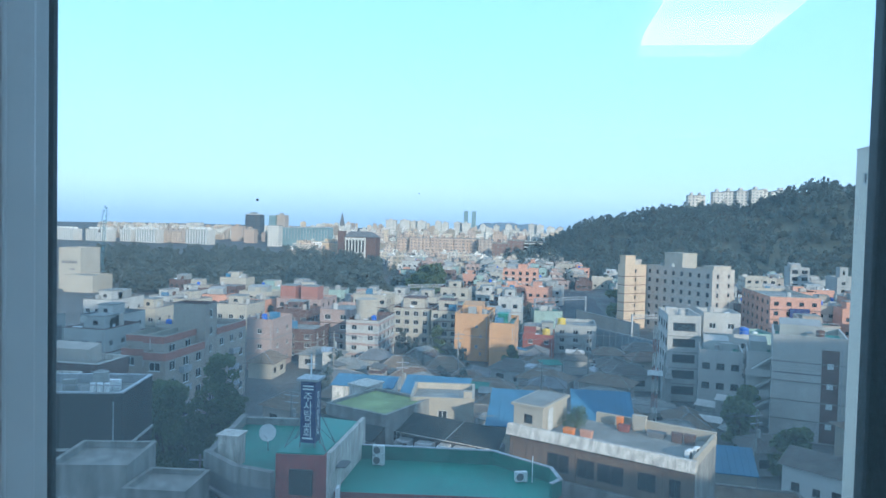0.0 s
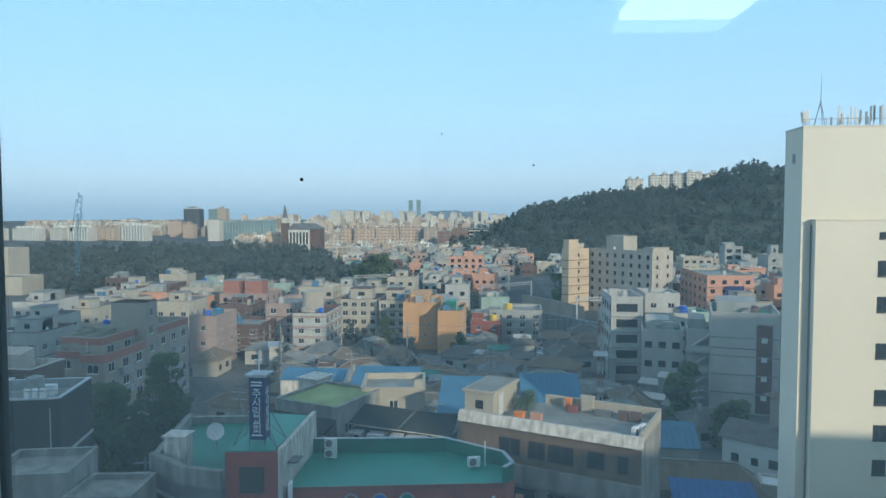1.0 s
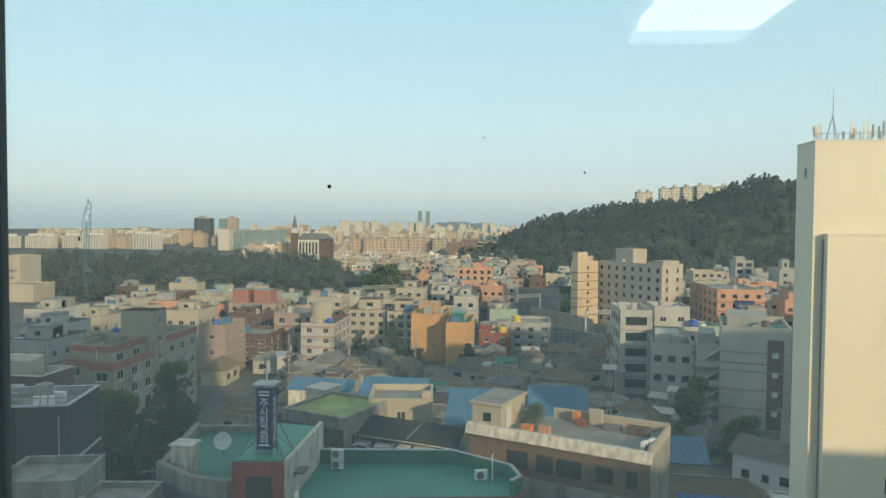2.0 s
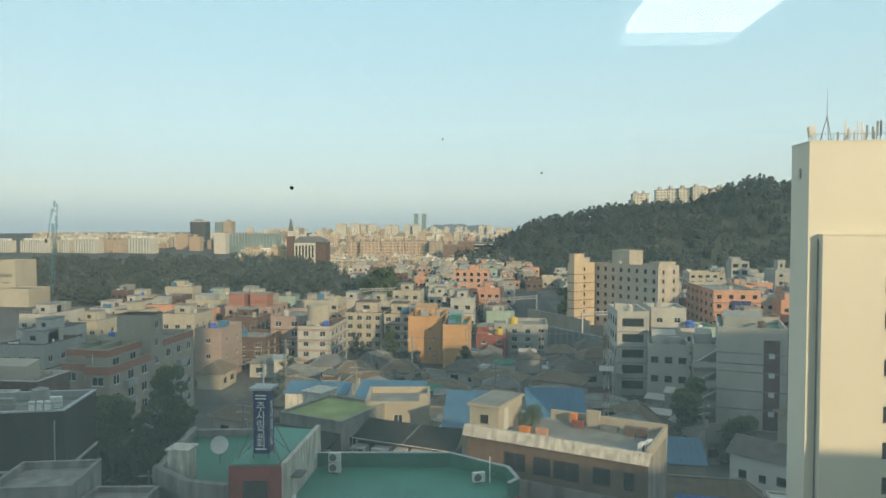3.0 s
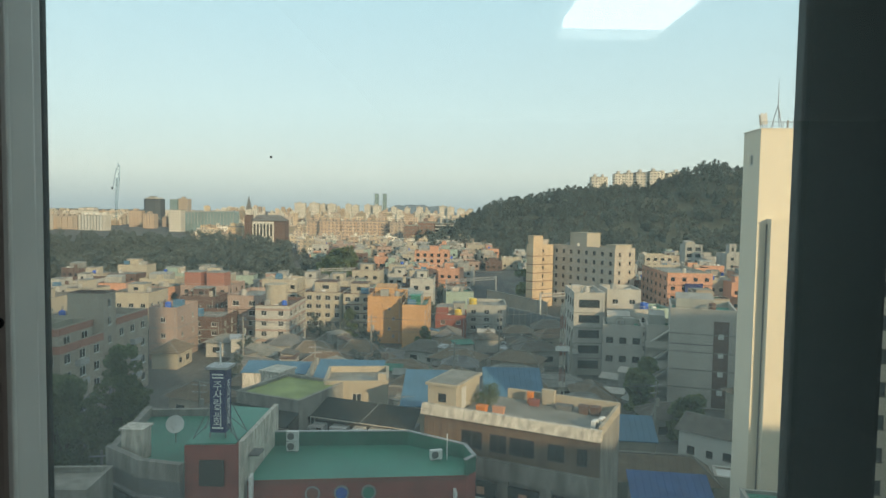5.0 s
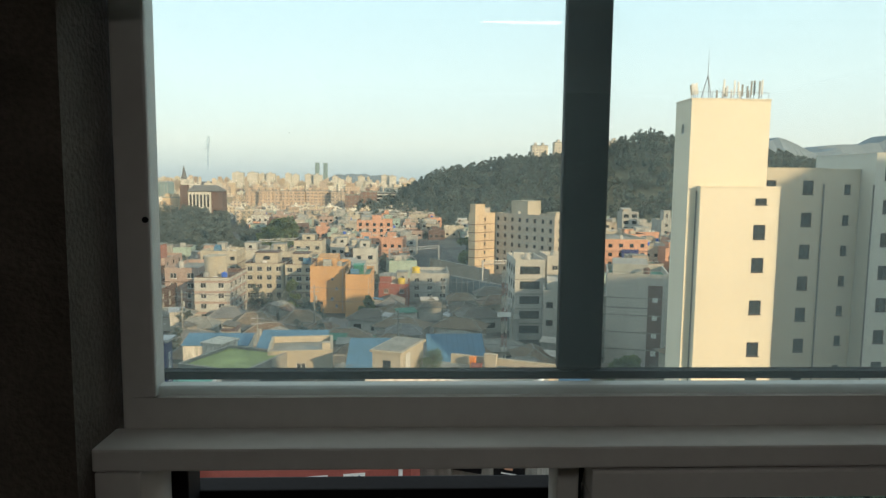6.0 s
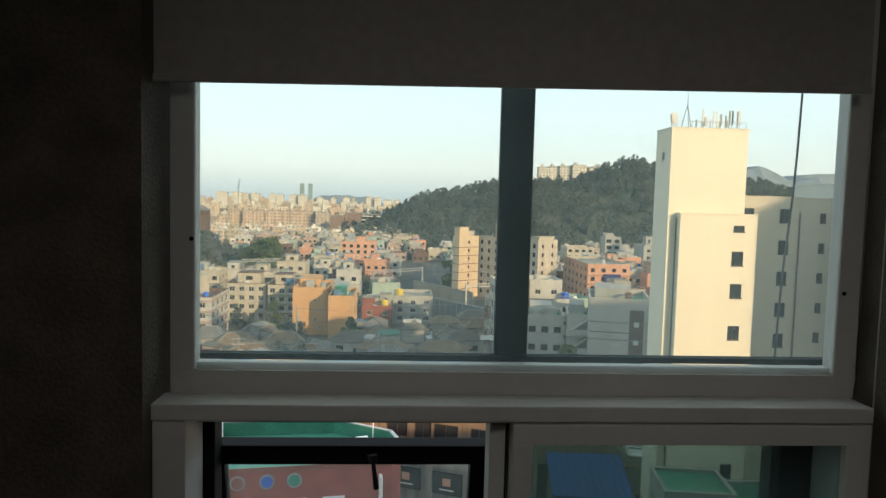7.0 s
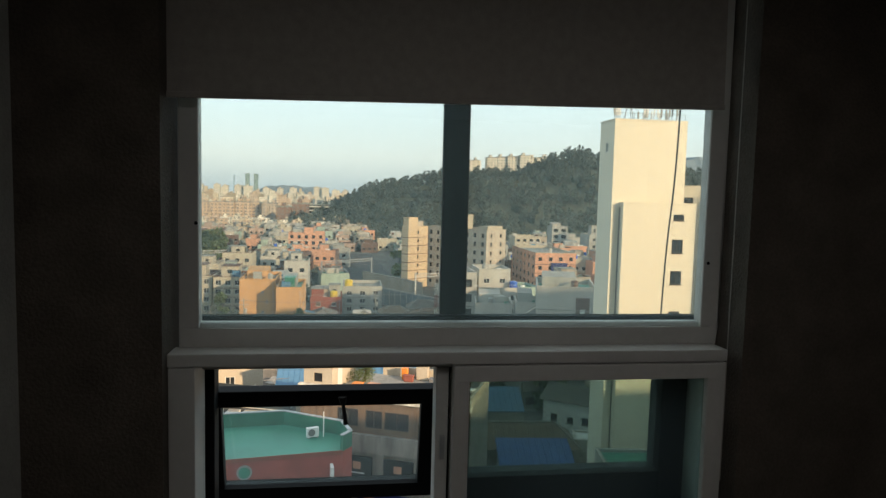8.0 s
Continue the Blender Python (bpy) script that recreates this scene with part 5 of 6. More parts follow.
# tall cream tower with its wings
tower = thing("apartment_tower", "tall cream apartment tower with aerials on its roof", "building", pose(0, 0, 0))
TW = [(4.4, 5.4, z, z + 1.15) for z in (25.6, 22.95, 19.5, 16.05, 13.4, 10.8, 7.9, 5.0)] + [(4.45, 5.4, 28.35, 28.85)]
building("", "", 22.86, 52.4, 6.44, 5, 29.5, TOWER_CREAM, ROOF_GREY, storeys=9, front=N, parapet=0.2, parent=tower, clutter=False, own_holes={"front": TW}, frame_mat=FRAME_DARK)
building("", "", 22.15, 53.2, 6.4, 3.2, 36.4, TOWER_CREAM, ROOF_GREY, storeys=9, front=N, parapet=0.2, parent=tower, clutter=False, own_holes={"left": [(1.3, 1.9, 34.0, 34.8)]})
# thin dark tube added for the shade line where the fronts step
part("drain_pipe", Shape().tube((22.76, 52.95, 1), (22.76, 52.95, 29.4), 0.06, k=8), DARK_GREY, tower, "dark tube drawing the shade line in the corner")
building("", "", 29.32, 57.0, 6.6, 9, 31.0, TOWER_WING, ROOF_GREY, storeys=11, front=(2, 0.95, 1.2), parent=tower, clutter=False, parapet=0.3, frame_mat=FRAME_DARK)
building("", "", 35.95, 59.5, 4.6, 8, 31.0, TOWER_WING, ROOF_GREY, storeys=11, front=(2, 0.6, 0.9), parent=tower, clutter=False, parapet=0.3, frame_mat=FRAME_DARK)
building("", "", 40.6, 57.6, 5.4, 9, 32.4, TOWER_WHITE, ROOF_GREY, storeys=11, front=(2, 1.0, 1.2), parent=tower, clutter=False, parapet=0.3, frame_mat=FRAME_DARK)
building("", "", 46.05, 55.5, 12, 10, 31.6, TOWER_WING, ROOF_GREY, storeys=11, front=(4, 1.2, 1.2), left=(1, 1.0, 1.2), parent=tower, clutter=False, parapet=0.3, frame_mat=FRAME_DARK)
for x, z in ((35.6, 15.0), (40.45, 15.0)):
    part("drain_pipe", Shape().tube((x, 56.9 if x < 36 else 57.5, 1), (x, 56.9 if x < 36 else 57.5, 2 * z), 0.07, k=8), DARK_GREY, tower)
rail = Shape()
for k in range(9):
    x = 22.3 + 0.76 * k
    rail.tube((x, 53.3, 36.6), (x, 53.3, 37.2), 0.025, k=5)
rail.tube((22.3, 53.3, 37.2), (28.4, 53.3, 37.2), 0.025, k=5)
part("railing", rail, METAL, tower, "thin roof railing")
aerial = thing("lightning_mast", "slender tripod lightning mast on the tower roof", "mast", pose(23.6, 53.8, 36.6))
mm = Shape().tube((0, 0, 1.6), (0, 0, 4.0), 0.035, 0.012, 6)
for k in range(3):
    a = 2.1 * k + 0.4
    mm.tube((0.5 * math.cos(a), 0.5 * math.sin(a), 0), (0, 0, 2.0), 0.035, k=5)
part("tripod", mm, METAL, aerial)
random.seed(3)
ANT = [(22.2 + 0.16 * k, 53.4, random.uniform(0.9, 1.4), 8) for k in range(4)] + [(24.6 + 0.24 * k, 53.6 + random.uniform(0, 1.2), random.uniform(0.7, 1.7), 0) for k in range(16)]
for x, y, hh, lean in ANT:
    an = thing("antenna_panel", "narrow pale mobile antenna panel on a pole", "antenna", pose(x, y, 36.6, 0, -lean, 0), "antennas on the tower roof")
    part("pole", Shape().tube((0, 0, 0), (0, 0, hh), 0.028, k=6), METAL, an)
    part("panel", box(-0.07, 0.07, -0.1, -0.03, hh * 0.35, hh + 0.1), PLASTIC_WHITE if random.random() < 0.6 else GREY, an, bevel=0.01)

# round-fronted building with a green coated roof
hall = thing("green_roof_building", "low maroon building with a green coated flat roof", "building")
FOOT = ((-13.45, 40.75), (0.15, 42.7), (0.75, 43.6), (0.1, 45.7), (-4.1, 48.2), (-13.7, 47.2))
part("wall", prism(FOOT, 0, 13.05), MAROON, hall)
inner = [(x * 0.99 - 0.07, y * 0.994 + 0.26) for x, y in FOOT]
part("roof", prism(inner, 13.05, 13.12), TEAL, hall, "green waterproof roof coating")
for (xa, ya), (xb, yb) in zip(FOOT[1:], FOOT[2:]):
    L = math.hypot(xb - xa, yb - ya)
    part("parapet", box(0, L, 0, 0.2, 13.05, 14.1), TEAL_DARK, hall, "dark green inner parapet", at=pose(xa, ya, 0, 0, 0, math.degrees(math.atan2(yb - ya, xb - xa))))
    part("coping", box(-0.02, L + 0.02, -0.03, 0.23, 14.1, 14.16), METAL, hall, at=pose(xa, ya, 0, 0, 0, math.degrees(math.atan2(yb - ya, xb - xa))))
FY = math.degrees(math.atan2(1.95, 13.6))
front = pose(-13.45, 40.75, 0, 0, 0, FY)
part("eave_strip", box(0, 13.7, -0.05, -0.004, 12.85, 13.14), RED, hall, at=front)
for u, m in ((4.0, RED), (5.8, TANK_BLUE), (7.5, TEAL)):
    part("emblem", Shape().tube((u, -0.07, 12.2), (u, -0.12, 12.2), 0.36, k=20), m, hall, "round coloured emblem disc", at=front)
    part("emblem_ring", Shape().tube((u, -0.004, 12.2), (u, -0.08, 12.2), 0.48, k=20), METAL, hall, at=front)
for u, ch in ((5.2, "\ub791"), (7.6, "\uad50"), (10.0, "\ud68c")):
    sg = part("sign_board", box(u - 0.7, u + 0.7, -0.12, -0.02, 9.6, 11.0), PLASTIC_WHITE, hall, "white board with a blue letter", at=front)
    lettering(ch, 1.1, NAVY, sg, pose(u, -0.125, 10.3, 90, 0, 0))
for k in range(7):
    part("pilaster", box(1.0 + 2.0 * k, 1.45 + 2.0 * k, -0.18, -0.004, 0, 9.2), PINK, hall, "pink-brown brick pilaster", at=front)
    part("window", box(1.6 + 2.0 * k, 2.85 + 2.0 * k, -0.06, -0.004, 6.6, 8.8), DARK_PANE, hall, at=front)
for u, z0, z1 in ((12.9, 10.6, 12.3), (0.2, 11.4, 13.6)):
    part("sign_blade", box(u, u + 0.18, -0.75, -0.004, z0, z1), PLASTIC_WHITE, hall, "white projecting sign blade", at=front)
ac_unit(-1.95, 45.2, 13.12, 20), ac_unit(-12.0, 46.0, 13.12, 0), ac_unit(-12.0, 46.0, 13.84, 0)
part("vent_pipe", Shape().tube((-1.2, 45.3, 13.1), (-1.2, 45.3, 14.9), 0.04, k=6), PLASTIC_WHITE, hall)

# corner block with the sign tower
cb = thing("corner_block", "maroon brick corner block with a green roof", "building")
CB = ((-17.1, 40.0), (-13.85, 40.35), (-13.85, 47.9), (-17.9, 48.4))
part("wall", prism(CB, 0, 15.5), MAROON, cb)
part("roof", prism([(-17.05, 40.1), (-14.1, 40.45), (-14.1, 47.8), (-17.8, 48.3)], 15.5, 15.58), TEAL, cb, "green roof coating")
part("white_wall", Shape().solid([(-13.84, 40.3, 0), (-13.55, 40.3, 0), (-13.55, 47.9, 0), (-13.84, 47.9, 0)], [(-13.84, 40.3, 15.75), (-13.55, 40.3, 15.75), (-13.55, 47.9, 15.9), (-13.84, 47.9, 15.9)]), OLD_WHITE, cb, "weathered white side wall")
part("window", box(-16.2, -14.7, 39.98, 40.2, 13.0, 14.6), FRAME_DARK, cb)
part("canopy", box(-13.55, -12.9, 41.2, 42.4, 14.5, 14.6), DARK_GREY, cb)
st = thing("church_sign_tower", "navy blue sign tower with white letters on a roof", "sign", pose(-15.55, 41.9, 15.58))
part("frame", Shape().box(-0.5, 0.5, -0.5, 0.5, 0.3, 4.35), NAVY, st)
part("cap", box(-0.72, 0.72, -0.72, 0.72, 4.35, 4.5), METAL, st)
part("cross", Shape().box(-0.04, 0.04, -0.04, 0.04, 4.5, 5.95).box(-0.3, 0.3, -0.03, 0.03, 5.3, 5.38), PLASTIC_WHITE, st, "thin white cross")
for k, ch in enumerate("\uc8fc\uc0ac\ub791\uad50\ud68c"):
    lettering(ch, 0.68, PLASTIC_WHITE, st, pose(0, -0.505, 3.25 - 0.58 * k, 90, 0, 0))
    lettering(ch, 0.68, PLASTIC_WHITE, st, pose(0.505, 0, 3.25 - 0.58 * k, 90, 0, 90))
for z in (3.95, 3.75, 0.55):
    part("lettering_bar", box(-0.36, 0.36, -0.52, -0.504, z, z + 0.1), PLASTIC_WHITE, st)
legs = Shape()
for sx, sy in ((-1, -1), (1, -1), (1, 1), (-1, 1)):
    legs.tube((sx * 0.5, sy * 0.5, 0.0), (sx * 0.5, sy * 0.5, 0.3), 0.05, k=5).tube((sx * 1.4, sy * 0.9, 0), (sx * 0.5, sy * 0.5, 2.0), 0.03, k=5).tube((sx * 1.4, sy * 0.9, 0), (sx * 0.5, sy * 0.5, 1.0), 0.025, k=5)
part("brace", legs, DARK_GREY, st, "dark steel braces")

# terrace house with the dish
th = thing("terrace_building", "grey building with a green roof terrace", "building")
TB = ((-23.2, 42.3), (-20.0, 40.1), (-17.15, 39.5), (-17.95, 53.0), (-25.2, 52.0))
part("wall", prism(TB, 0, 13.4), DARK_GREY, th)
part("roof", prism([(x * 0.985 - 0.3, y * 0.985 + 0.7) for x, y in TB], 13.4, 13.46), TEAL_DARK, th, "dark green terrace coating")
for (xa, ya), (xb, yb), top in (((-25.2, 52.0), (-23.2, 42.3), 14.2), ((-23.2, 42.3), (-20.0, 40.1), 14.5), ((-20.0, 40.1), (-17.15, 39.5), 14.5), ((-17.95, 53.0), (-25.2, 52.0), 14.0)):
    L = math.hypot(xb - xa, yb - ya)
    part("parapet", box(0, L, -0.1, 0.35, 13.4, top), CONCRETE, th, "pale concrete parapet", at=pose(xa, ya, 0, 0, 0, math.degrees(math.atan2(yb - ya, xb - xa))))
for (xa, ya), (xb, yb) in (((-23.2, 42.3), (-20.0, 40.1)), ((-20.0, 40.1), (-17.15, 39.5))):
    L = math.hypot(xb - xa, yb - ya)
    m = pose(xa, ya, 0, 0, 0, math.degrees(math.atan2(yb - ya, xb - xa)))
    part("window_band", box(0.2, L - 0.1, -0.06, -0.004, 10.6, 11.9), DARK_PANE, th, at=m)
    part("ledge", box(0, L, -0.25, -0.004, 12.2, 12.32), METAL, th, at=m)
part("chimney", Shape().box(-22.3, -20.9, 42.4, 43.6, 13.4, 15.5).box(-22.42, -20.78, 42.28, 43.72, 15.5, 15.62), OLD_WHITE, th, "white box chimney")
dish = thing("satellite_dish", "round white satellite dish on a roof terrace", "satellite dish", pose(-20.35, 46.0, 13.46))
bowl = Shape()
for i in range(4):
    for j in range(20):
        r0, r1 = 0.62 * i / 4, 0.62 * (i + 1) / 4
        a0, a1 = 2 * math.pi * j / 20, 2 * math.pi * (j + 1) / 20
        q = [(r * math.cos(a), 0.35 * r * r, r * math.sin(a)) for r, a in ((r0, a0), (r1, a0), (r1, a1), (r0, a1))]
        bowl.solid([(x, 0.12 - y, z) for x, y, z in q], [(x, 0.15 - y, z) for x, y, z in q])
part("bowl", bowl, PLASTIC_WHITE, dish, "white reflector bowl", at=pose(0, 0, 1.35, -15, 0, 12))
part("pole", Shape().tube((0, 0.12, 0), (0, 0.12, 1.3), 0.045, k=8), METAL, dish)
part("feed_arm", Shape().tube((0, 0.1, 0.8), (0, -0.6, 1.35), 0.02, k=5), METAL, dish)

# roofs at the foot of the view
building("annex_building", "grey concrete annex with a stained flat roof", -30.2, 36.2, 4.8, 4.6, 14.6, CONCRETE, CONCRETE, 12, 4, front=(2, 1.1, 1.1), right=(2, 1, 1), parapet=0.35, coping=CONCRETE, clutter=False)
building("annex_building", "lower grey annex with a stained flat roof", -25.3, 36.4, 3.9, 3.6, 13.6, CONCRETE, CONCRETE, 6, 4, front=N, parapet=0.25, clutter=False)
b = building("dark_building", "dark grey windowless building with a pale roof edge", -38.6, 41.4, 8.6, 6, 17.0, DARK_BROWN, ROOF_GREY, 14, 5, front=N, parapet=0.6, coping=METAL)
for k in range(3):
    part("vent", box(6.3 + 0.5 * k, 6.6 + 0.5 * k, 0.1, 0.4, 17.7, 18.3), PLASTIC_WHITE, b)
building("house_block", "dark house block with broad pale eaves", -66, 62, 12, 8, 11.0, DARK_BROWN, ROOF_GREY, 8, 4, front=(4, 1.2, 1.1), right=(2, 1, 1), coping=OLD_WHITE)
building("house_block", "brown house block with broad pale eaves", -66, 74, 11, 6, 11.4, BROWN, ROOF_GREY, 0, 3, front=(4, 1.2, 1.1), right=(2, 1, 1), coping=OLD_WHITE)

# mossy flat roof, yellow house, shade nets
b = building("mossy_roof_building", "concrete building with a moss-green flat roof", -20.3, 58.4, 6.7, 7.2, 13.6, CONCRETE, MOSS, -22, 4, front=(2, 1.2, 1.0), right=(2, 1.1, 1.0), parapet=0.15, coping=CONCRETE, clutter=False)
part("awning", Shape().solid([(-0.6, -1.9, 12.0), (6.7, -1.9, 12.0), (6.7, -0.01, 12.7), (-0.6, -0.01, 12.7)], [(-0.6, -1.9, 12.08), (6.7, -1.9, 12.08), (6.7, -0.01, 12.78), (-0.6, -0.01, 12.78)]), TARP, b, "black awning along the front")
hut(b, -2.6, 6.4, 2.2, 2.6, 1.3, 12.6, OLD_WHITE, OLD_WHITE, False)
b = building("yellow_house", "pale yellow house with a grey roof deck", -13.3, 62.0, 6.0, 6, 13.4, CREAM, ROOF_GREY, 7, 4, front=N, left=(2, 0.9, 0.9), parapet=0.5, clutter=False, own_holes={"front": [(0.5, 1.3, 11.0, 12.6), (2.6, 3.5, 10.8, 12.8)]})
part("chimney", box(5.0, 5.8, 0.1, 0.8, 13.4, 14.6), CREAM, b)
net = thing("shade_net_roof", "black shade-net lean-to roof over white stalls", "roof", pose(-13.5, 57.4, 0, 0, 0, -11.5))
part("net", Shape().solid([(0, 0, 12.0), (9.3, 0, 11.6), (9.3, 2.6, 12.7), (0, 2.6, 13.1)], [(0, 0, 12.06), (9.3, 0, 11.66), (9.3, 2.6, 12.76), (0, 2.6, 13.16)]), TARP, net)
part("edge_pipe", Shape().tube((0, -0.03, 12.05), (9.3, -0.03, 11.65), 0.05, k=6), OLD_WHITE, net)
part("strut", Shape().tube((4.6, 0, 11.9), (5.6, 2.6, 13.1), 0.03, k=5), METAL, net)
part("wall", box(0, 9.2, 0.9, 2.5, 0, 11.5), DARK_GREY, net, "dark wall under the net")
for u, wd in ((0.1, 1.2), (1.9, 1.5), (3.9, 1.0), (5.3, 1.8)):
    part("stall_frame", Shape().box(u, u + 0.12, -0.3, 0.8, 10.4, 11.2).box(u + wd - 0.12, u + wd, -0.3, 0.8, 10.4, 11.2).box(u, u + wd, -0.3, 0.8, 11.2, 11.36), PLASTIC_WHITE, net, "white box frame")
part("white_duct", box(-0.9, -0.35, -0.6, -0.1, 9.5, 12.4), OLD_WHITE, net)

# long building with the white parapet and roof hut
ph = thing("parapet_building", "old building with a white parapet and cream roof hut", "building", pose(-3.3, 53.5, 0.7, 0, 0, -23.2))
PW, PD, PH = 14.1, 7.0, 13.3
cl = [(3.2, 5.0, 10.9, 12.3), (5.6, 7.0, 10.9, 12.3), (7.2, 9.2, 10.9, 12.3), (10.2, 11.5, 11.0, 12.3), (12.4, 13.2, 11.0, 12.3)]
sh = Shape()
facade(sh, pose(0, 0, 10.4), PW, 2.75, [(a, b, c - 10.4, e - 10.4) for a, b, c, e in cl])
part("cladding", sh, WOOD, ph, "weathered brown board cladding")
for a, b, c, e in cl:
    wn = part("window", Shape().ring(a, b, c, e, 0.06, 0.04, 0.14).box((a + b) / 2 - 0.03, (a + b) / 2 + 0.03, 0.05, 0.13, c, e), FRAME_DARK, ph)
    part("pane", box(a + 0.03, b - 0.03, 0.1, 0.12, c + 0.03, e - 0.03), DARK_PANE, wn)
for k in range(24):
    u = 0.3 + k * 0.58
    if not any(a - 0.08 < u < b + 0.02 for a, b, c, e in cl):
        part("batten", box(u, u + 0.06, -0.04, -0.004, 10.4, 12.9), WOOD, ph)
part("core", box(0.02, PW - 0.02, 0.2, PD, -0.7, PH), CONCRETE, ph, "stained concrete shell")
part("string_course", box(-0.1, PW + 0.05, -0.35, 0.2, 9.0, 10.4), CONCRETE, ph, "stained concrete band")
part("lower_wall", box(0, PW, -0.1, 0.2, -0.7, 9.0), CONCRETE, ph)
for k in range(5):
    part("pilaster", box(0.1 + 3.4 * k, 0.5 + 3.4 * k, -0.4, -0.1, -0.7, 9.0), CONCRETE, ph)
for k, u in enumerate((3.9, 7.3, 10.7)):
    sg = part("sign_board", box(u, u + 2.4, -0.32, -0.1, 6.9, 8.6), BLACK_METAL, ph, "black shop sign with a pink bar")
    part("sign_bar", box(u + 0.85, u + 1.5, -0.34, -0.325, 7.6, 8.2), SALMON, sg)
    part("sign_bar", box(u + 0.6, u + 1.8, -0.34, -0.325, 7.25, 7.35), PLASTIC_WHITE, sg)
part("shop_front", box(3.7, 13.8, -0.5, -0.42, 4.6, 5.9), NAVY, ph, "blue shop sign board")
for k in range(6):
    part("sign_bar", box(4.3 + 1.5 * k, 5.2 + 1.5 * k, -0.53, -0.505, 5.0, 5.5), (PLASTIC_WHITE, SALMON, TEAL)[k % 3], ph)
part("roof", box(0.3, PW - 0.2, 0.4, PD - 0.2, PH, PH + 0.05), ROOF_GREY, ph)
part("parapet", Shape().solid([(-0.2, -0.45, 13.15), (PW + 0.1, -0.45, 13.1), (PW + 0.1, 0.35, 13.1), (-0.2, 0.35, 13.15)], [(-0.2, -0.1, 13.95), (PW + 0.1, -0.1, 13.85), (PW + 0.1, 0.3, 13.85), (-0.2, 0.3, 13.95)]), OLD_WHITE, ph, "white weathered sloping parapet", bevel=0.05)
part("rear_wall", Shape().box(4.6, PW, PD - 0.3, PD, PH, 14.15).box(PW - 0.25, PW, 0.4, PD - 0.3, PH, 14.0), CREAM, ph, "cream rear parapet wall")
b = hut(ph, 0.1, 0.35, 2.5, 4.8, 2.05, PH + 0.05, CREAM, CREAM, True, 0.18)
part("hut_deck", box(0.05, 2.45, 0.05, 4.75, 2.235, 2.28), ROOF_GREY, b)
part("door", box(2.504, 2.54, 1.0, 1.9, 0.05, 1.85), FRAME_WHITE, b, "white roof door")
for u, v, sx, sy, sz, m, nm, lb in ((4.3, 1.6, 0.8, 0.7, 0.6, TANK_ORANGE, "orange_tub", "round-edged orange tub on the roof"), (5.6, 1.9, 1.0, 0.4, 0.6, SALMON, "peach_panel", "peach-coloured panel leaning on the roof"),
                                ((8.4), 6.2, 1.1, 0.5, 1.3, CREAM, "cream_locker", "cream metal locker by the rear wall"), (7.4, 5.4, 0.9, 0.5, 0.55, RED, "red_crate", "red plastic crate on the roof"),
                                (9.9, 5.6, 1.4, 0.7, 0.4, DARK_GREY, "rubble_pile", "dark pile of scrap on the roof"), (11.6, 5.2, 0.8, 0.6, 0.7, BROWN, "brown_pot", "large brown pot on the roof"), (12.5, 5.3, 0.8, 0.6, 0.7, BROWN, "brown_pot", "large brown pot on the roof"), (6.9, 5.9, 0.5, 0.5, 1.0, TANK_ORANGE, "orange_bin", "orange bin by the rear wall")):
    ob = thing(nm, lb, nm.replace("_", " "), ph.matrix_basis @ pose(u, v, PH + 0.05))
    part("body", Shape().solid([(-sx * 0.45, -sy * 0.45, 0), (sx * 0.45, -sy * 0.45, 0), (sx * 0.45, sy * 0.45, 0), (-sx * 0.45, sy * 0.45, 0)], [(-sx * 0.5, -sy * 0.5, sz * 0.9), (sx * 0.5, -sy * 0.5, sz * 0.9), (sx * 0.5, sy * 0.5, sz * 0.9), (-sx * 0.5, sy * 0.5, sz * 0.9)]), m, ob, bevel=0.06)
    part("rim", box(-sx * 0.52, sx * 0.52, -sy * 0.52, sy * 0.52, sz * 0.9, sz), m, ob, bevel=0.02)
bush = ph.matrix_basis @ Vector((3.9, 4.0, PH + 0.05))
tree(bush.x, bush.y, bush.z, 1.5, 1.25, "dark potted shrub growing on the roof", 120, 0.12, 34)
m = ph.matrix_basis
for u in (13.3, 13.6):
    q = m @ Vector((u, 1.6 + (u - 13.3) * 3, PH + 0.05))
    ac_unit(q.x, q.y, q.z, 60)

# blue roofs and the white low house
shed(-7.3, 72.5, 6.4, 7.5, 8.7, 11.0, 0, BLUE, "shed under a pitched blue metal roof", CREAM)
shed(2.0, 77.0, 7.0, 5.2, 8.6, 11.0, 2, BLUE, "shed under a pitched blue metal roof", CREAM)
shed(-29.5, 86, 8.6, 3.6, 8.6, 9.4, 0, BLUE, "long shed under a blue metal roof", OLD_WHITE)
shed(-18.4, 78, 8.2, 5.5, 9.6, 11.2, 0, BLUE, "shed under a pitched blue metal roof", OLD_WHITE)
shed(12.8, 66.2, 6.0, 4.2, 7.8, 9.2, -5, BLUE, "shed under a pitched blue metal roof", GREY)
shed(14.0, 55.2, 7.0, 6.0, 5.2, 6.8, -6, DEEP_BLUE, "low shed covered with a dark blue tarpaulin", GREY)
hip_house(12.6, 61.9, 10.0, 4.0, 5.6, 1.9, -5, TILE_BROWN, GREY, "low brown-tiled house with a hipped roof", 0.16)
b = building("white_low_house", "white low house with small square windows", 22.9, 72.8, 7.2, 5.5, 6.8, PLASTIC_WHITE, TILE, -38, 2, front=N, parapet=0.1, own_holes={"front": [(0.9, 1.7, 4.6, 5.4), (2.9, 3.6, 4.6, 5.3), (4.6, 5.6, 4.7, 5.5), (6.3, 6.9, 4.6, 5.3)]}, frame_mat=FRAME_DARK, clutter=False)
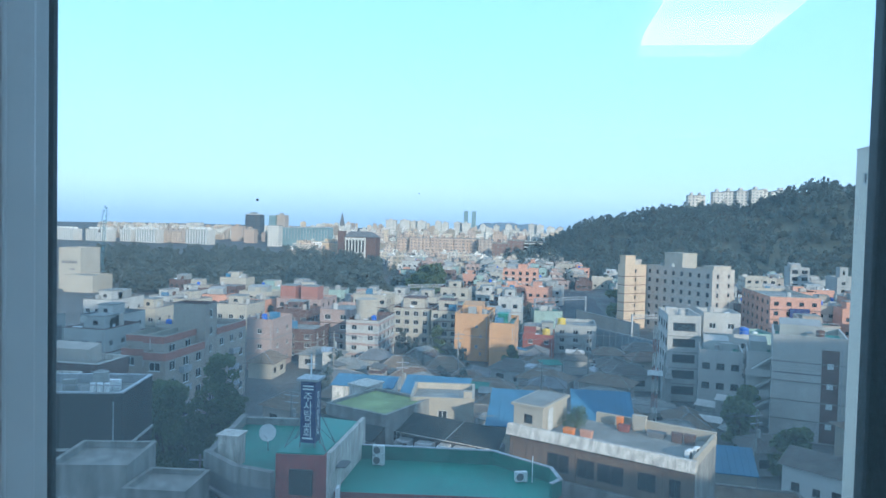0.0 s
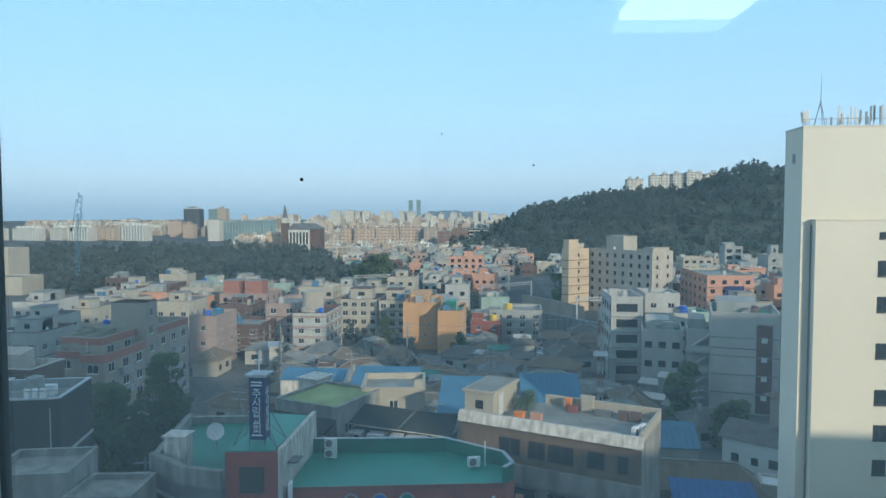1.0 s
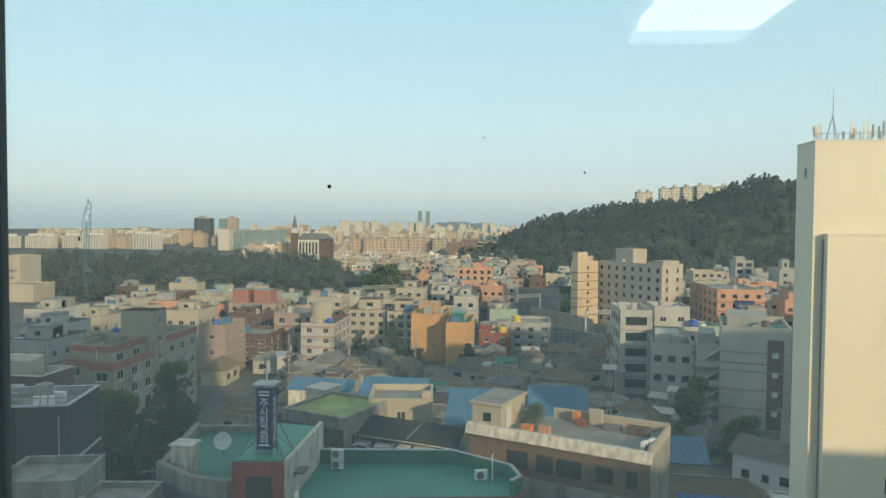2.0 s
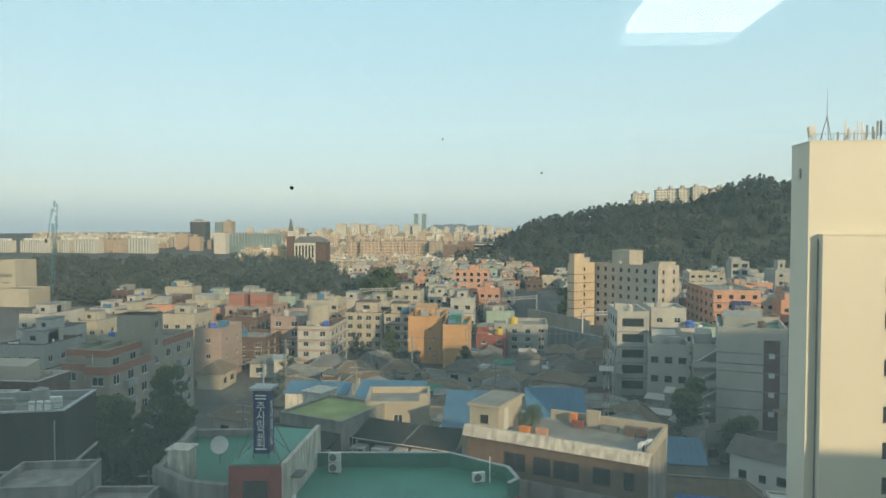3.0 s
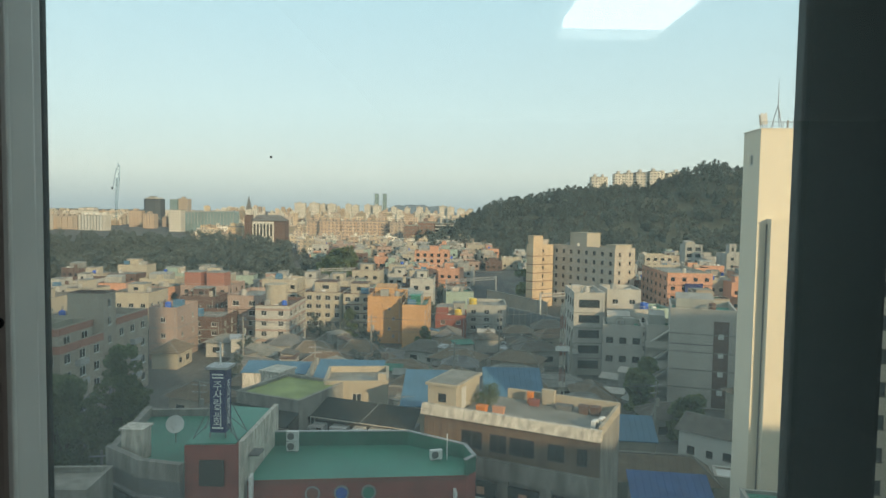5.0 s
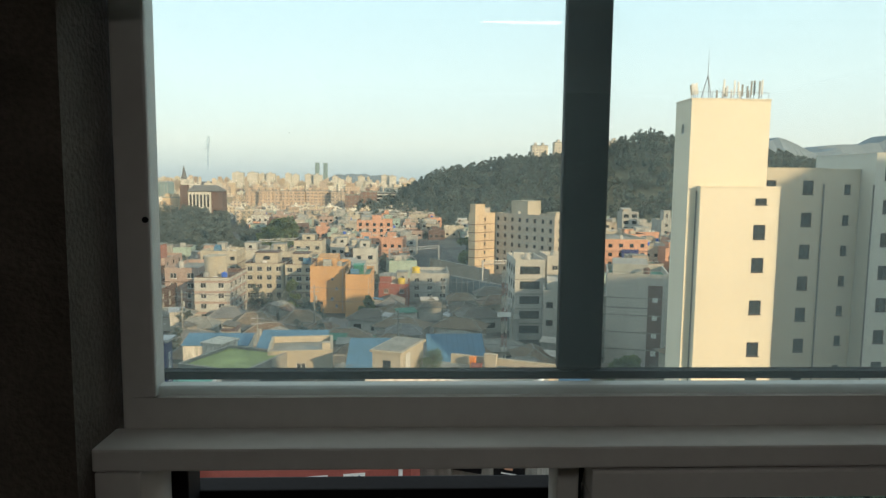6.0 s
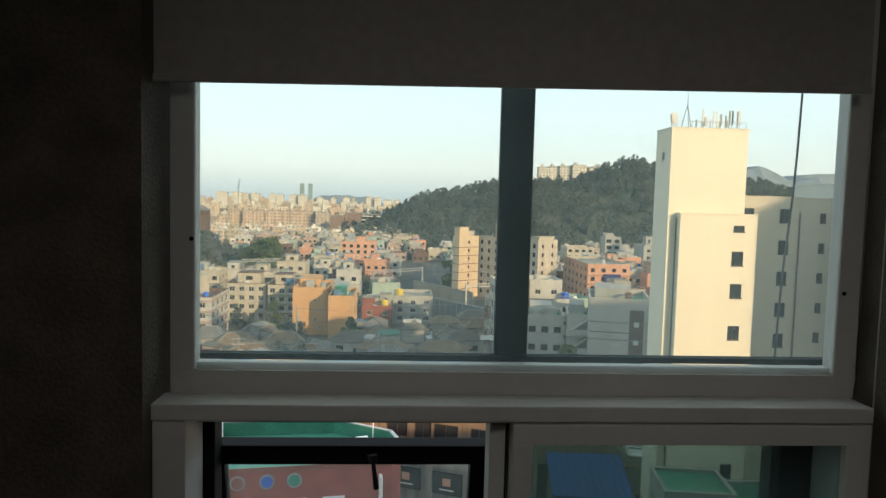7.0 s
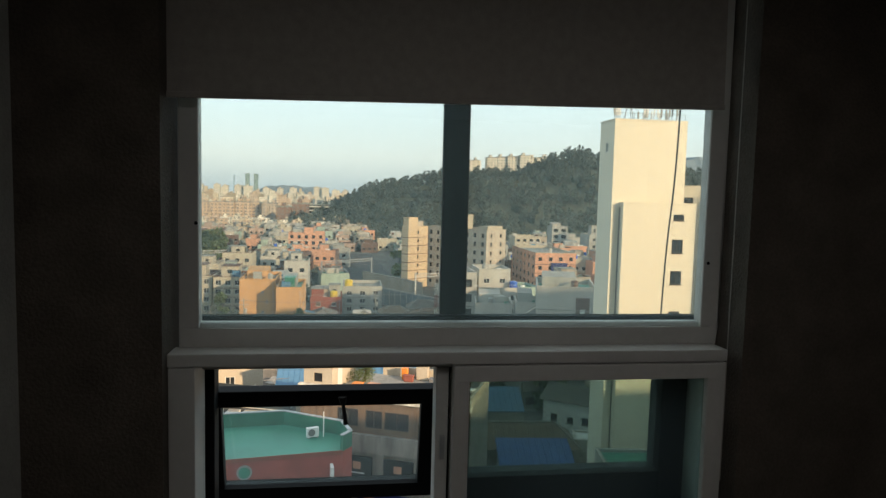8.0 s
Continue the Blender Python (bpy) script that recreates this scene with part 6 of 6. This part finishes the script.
part("gable_roof", Shape().solid([(-0.4, -0.4, 6.95), (7.6, -0.4, 6.95), (7.6, 6, 6.95), (-0.4, 6, 6.95)], [(-0.4, 2.6, 8.2), (7.6, 2.6, 8.2), (7.6, 3.0, 8.2), (-0.4, 3.0, 8.2)]), TILE, b, "dark tiled roof")
building("annex_building", "low annex with a green flat roof beside the tower", 19.6, 45.0, 5.0, 4.6, 9.8, GREY, TEAL, -8, 3, front=(2, 1, 1), left=(2, 1, 1), parapet=0.15, clutter=False)
building("annex_building", "low grey workshop with a flat roof", 25.2, 44.2, 7, 6.4, 8.2, GREY, TEAL_DARK, 0, 2, front=N, parapet=0.15, clutter=False)
for k in range(3):
    ac_unit(26.6 + 1.2 * k, 46.0, 8.2, 10)
building("annex_building", "small white annex with a flat roof", 23.2, 62.8, 2.4, 2.8, 5.6, WHITE, PLASTIC_WHITE, -15, 1, front=(1, 0.8, 0.8), parapet=0.1, clutter=False)

# fill between the near blocks
random.seed(33)
OCC += [(-17, 44, 9), (-7, 45, 9), (-17, 61, 7), (-10, 65, 6), (-9, 58, 6), (4, 56, 10), (-4, 76, 6), (5.5, 80, 6), (-25, 88, 6), (-14, 81, 6), (17, 60, 10), (26, 70, 7), (27, 54, 8), (38, 60, 14), (22, 82, 13), (32, 84, 12), (-33, 59, 4), (-36, 45, 9), (-46, 63, 9), (-50, 75, 8)]
made, tries = 0, 0
while made < 40 and tries < 4000:
    tries += 1
    y = random.uniform(62, 100)
    x = random.uniform(-0.42 * y, 0.5 * y)
    w, d = random.uniform(6, 9), random.uniform(5, 6.5)
    if free(x + w / 2, y + d / 2, 3.9):
        k = random.random() < 0.6
        hip_house(x, y, w, d, random.uniform(2.8, 4.6), random.uniform(1.2, 1.8), random.choice((0, 0, 90, -20, 12)), TILE_BROWN if k else TILE, random.choice((GREY, WHITE, TAN, CREAM)), HOUSE_LABELS[k])
        OCC.append((x + w / 2, y + d / 2, 3.9))
        made += 1

# street poles with sagging wires between the near houses
random.seed(41)
POLES = ((-30, 74), (-12, 70), (9, 86), (22, 79), (-22, 96), (-2, 100), (17, 112), (-40, 118), (-18, 124), (6, 132), (20, 146), (-29, 52))
for x, y in POLES:
    po = thing("utility_pole", "grey concrete utility pole with cross-arms", "pole", pose(x, y, 0, 0, 0, random.uniform(-40, 40)), "poles along the lanes")
    part("shaft", Shape().tube((0, 0, 0), (0, 0, 10.5), 0.17, 0.1, 10), CONCRETE, po)
    for z in (9.2, 10.0):
        part("cross_arm", box(-0.9, 0.9, -0.05, 0.05, z, z + 0.1), METAL, po)
    part("transformer", Shape().tube((0.35, 0, 7.6), (0.35, 0, 8.5), 0.22, k=10), GREY, po)
for (xa, ya), (xb, yb) in zip(POLES, POLES[1:-1]):
    wr = thing("overhead_wire", "thin dark wires sagging between street poles", "wire", group="wires over the lanes")
    for off in (-0.7, 0.7):
        sh = Shape()
        pts = [(xa + (xb - xa) * k / 8 + off * 0.5, ya + (yb - ya) * k / 8, 10.08 - 1.0 * (1 - (k / 4 - 1) ** 2)) for k in range(9)]
        for p, q in zip(pts, pts[1:]):
            sh.tube(p, q, 0.025, k=4)
        part("strand", sh, DARK_GREY, wr)

# lean-to sheds, covers and stores in the yards between the low houses
random.seed(52)
for k in range(110):
    y = random.uniform(66, 150)
    x = y * random.uniform(-0.36, 0.27)
    w, d, z = random.uniform(1.6, 4.2), random.uniform(1.4, 3.0), random.uniform(2.4, 4.6)
    if not all(math.hypot(x - a, y - b) > q * 0.7 for a, b, q in OCC):
        continue
    m = random.choice((ROOF_GREY, WHITE, BLUE, BROWN, TEAL_DARK, CONCRETE, TILE, METAL))
    ys = thing("yard_shed", "small lean-to shed with a sheet roof in a yard", "shed", pose(x, y, 0, 0, 0, random.choice((0, 20, -25, 60, 90))), "sheds in the yards")
    part("wall", box(0.1, w - 0.1, 0.1, d - 0.1, 0, z), random.choice((GREY, TAN, WHITE, CONCRETE)), ys)
    part("roof", Shape().solid([(-0.1, -0.2, z), (w + 0.1, -0.2, z), (w + 0.1, d, z + 0.45), (-0.1, d, z + 0.45)], [(-0.1, -0.2, z + 0.1), (w + 0.1, -0.2, z + 0.1), (w + 0.1, d, z + 0.55), (-0.1, d, z + 0.55)]), m, ys)
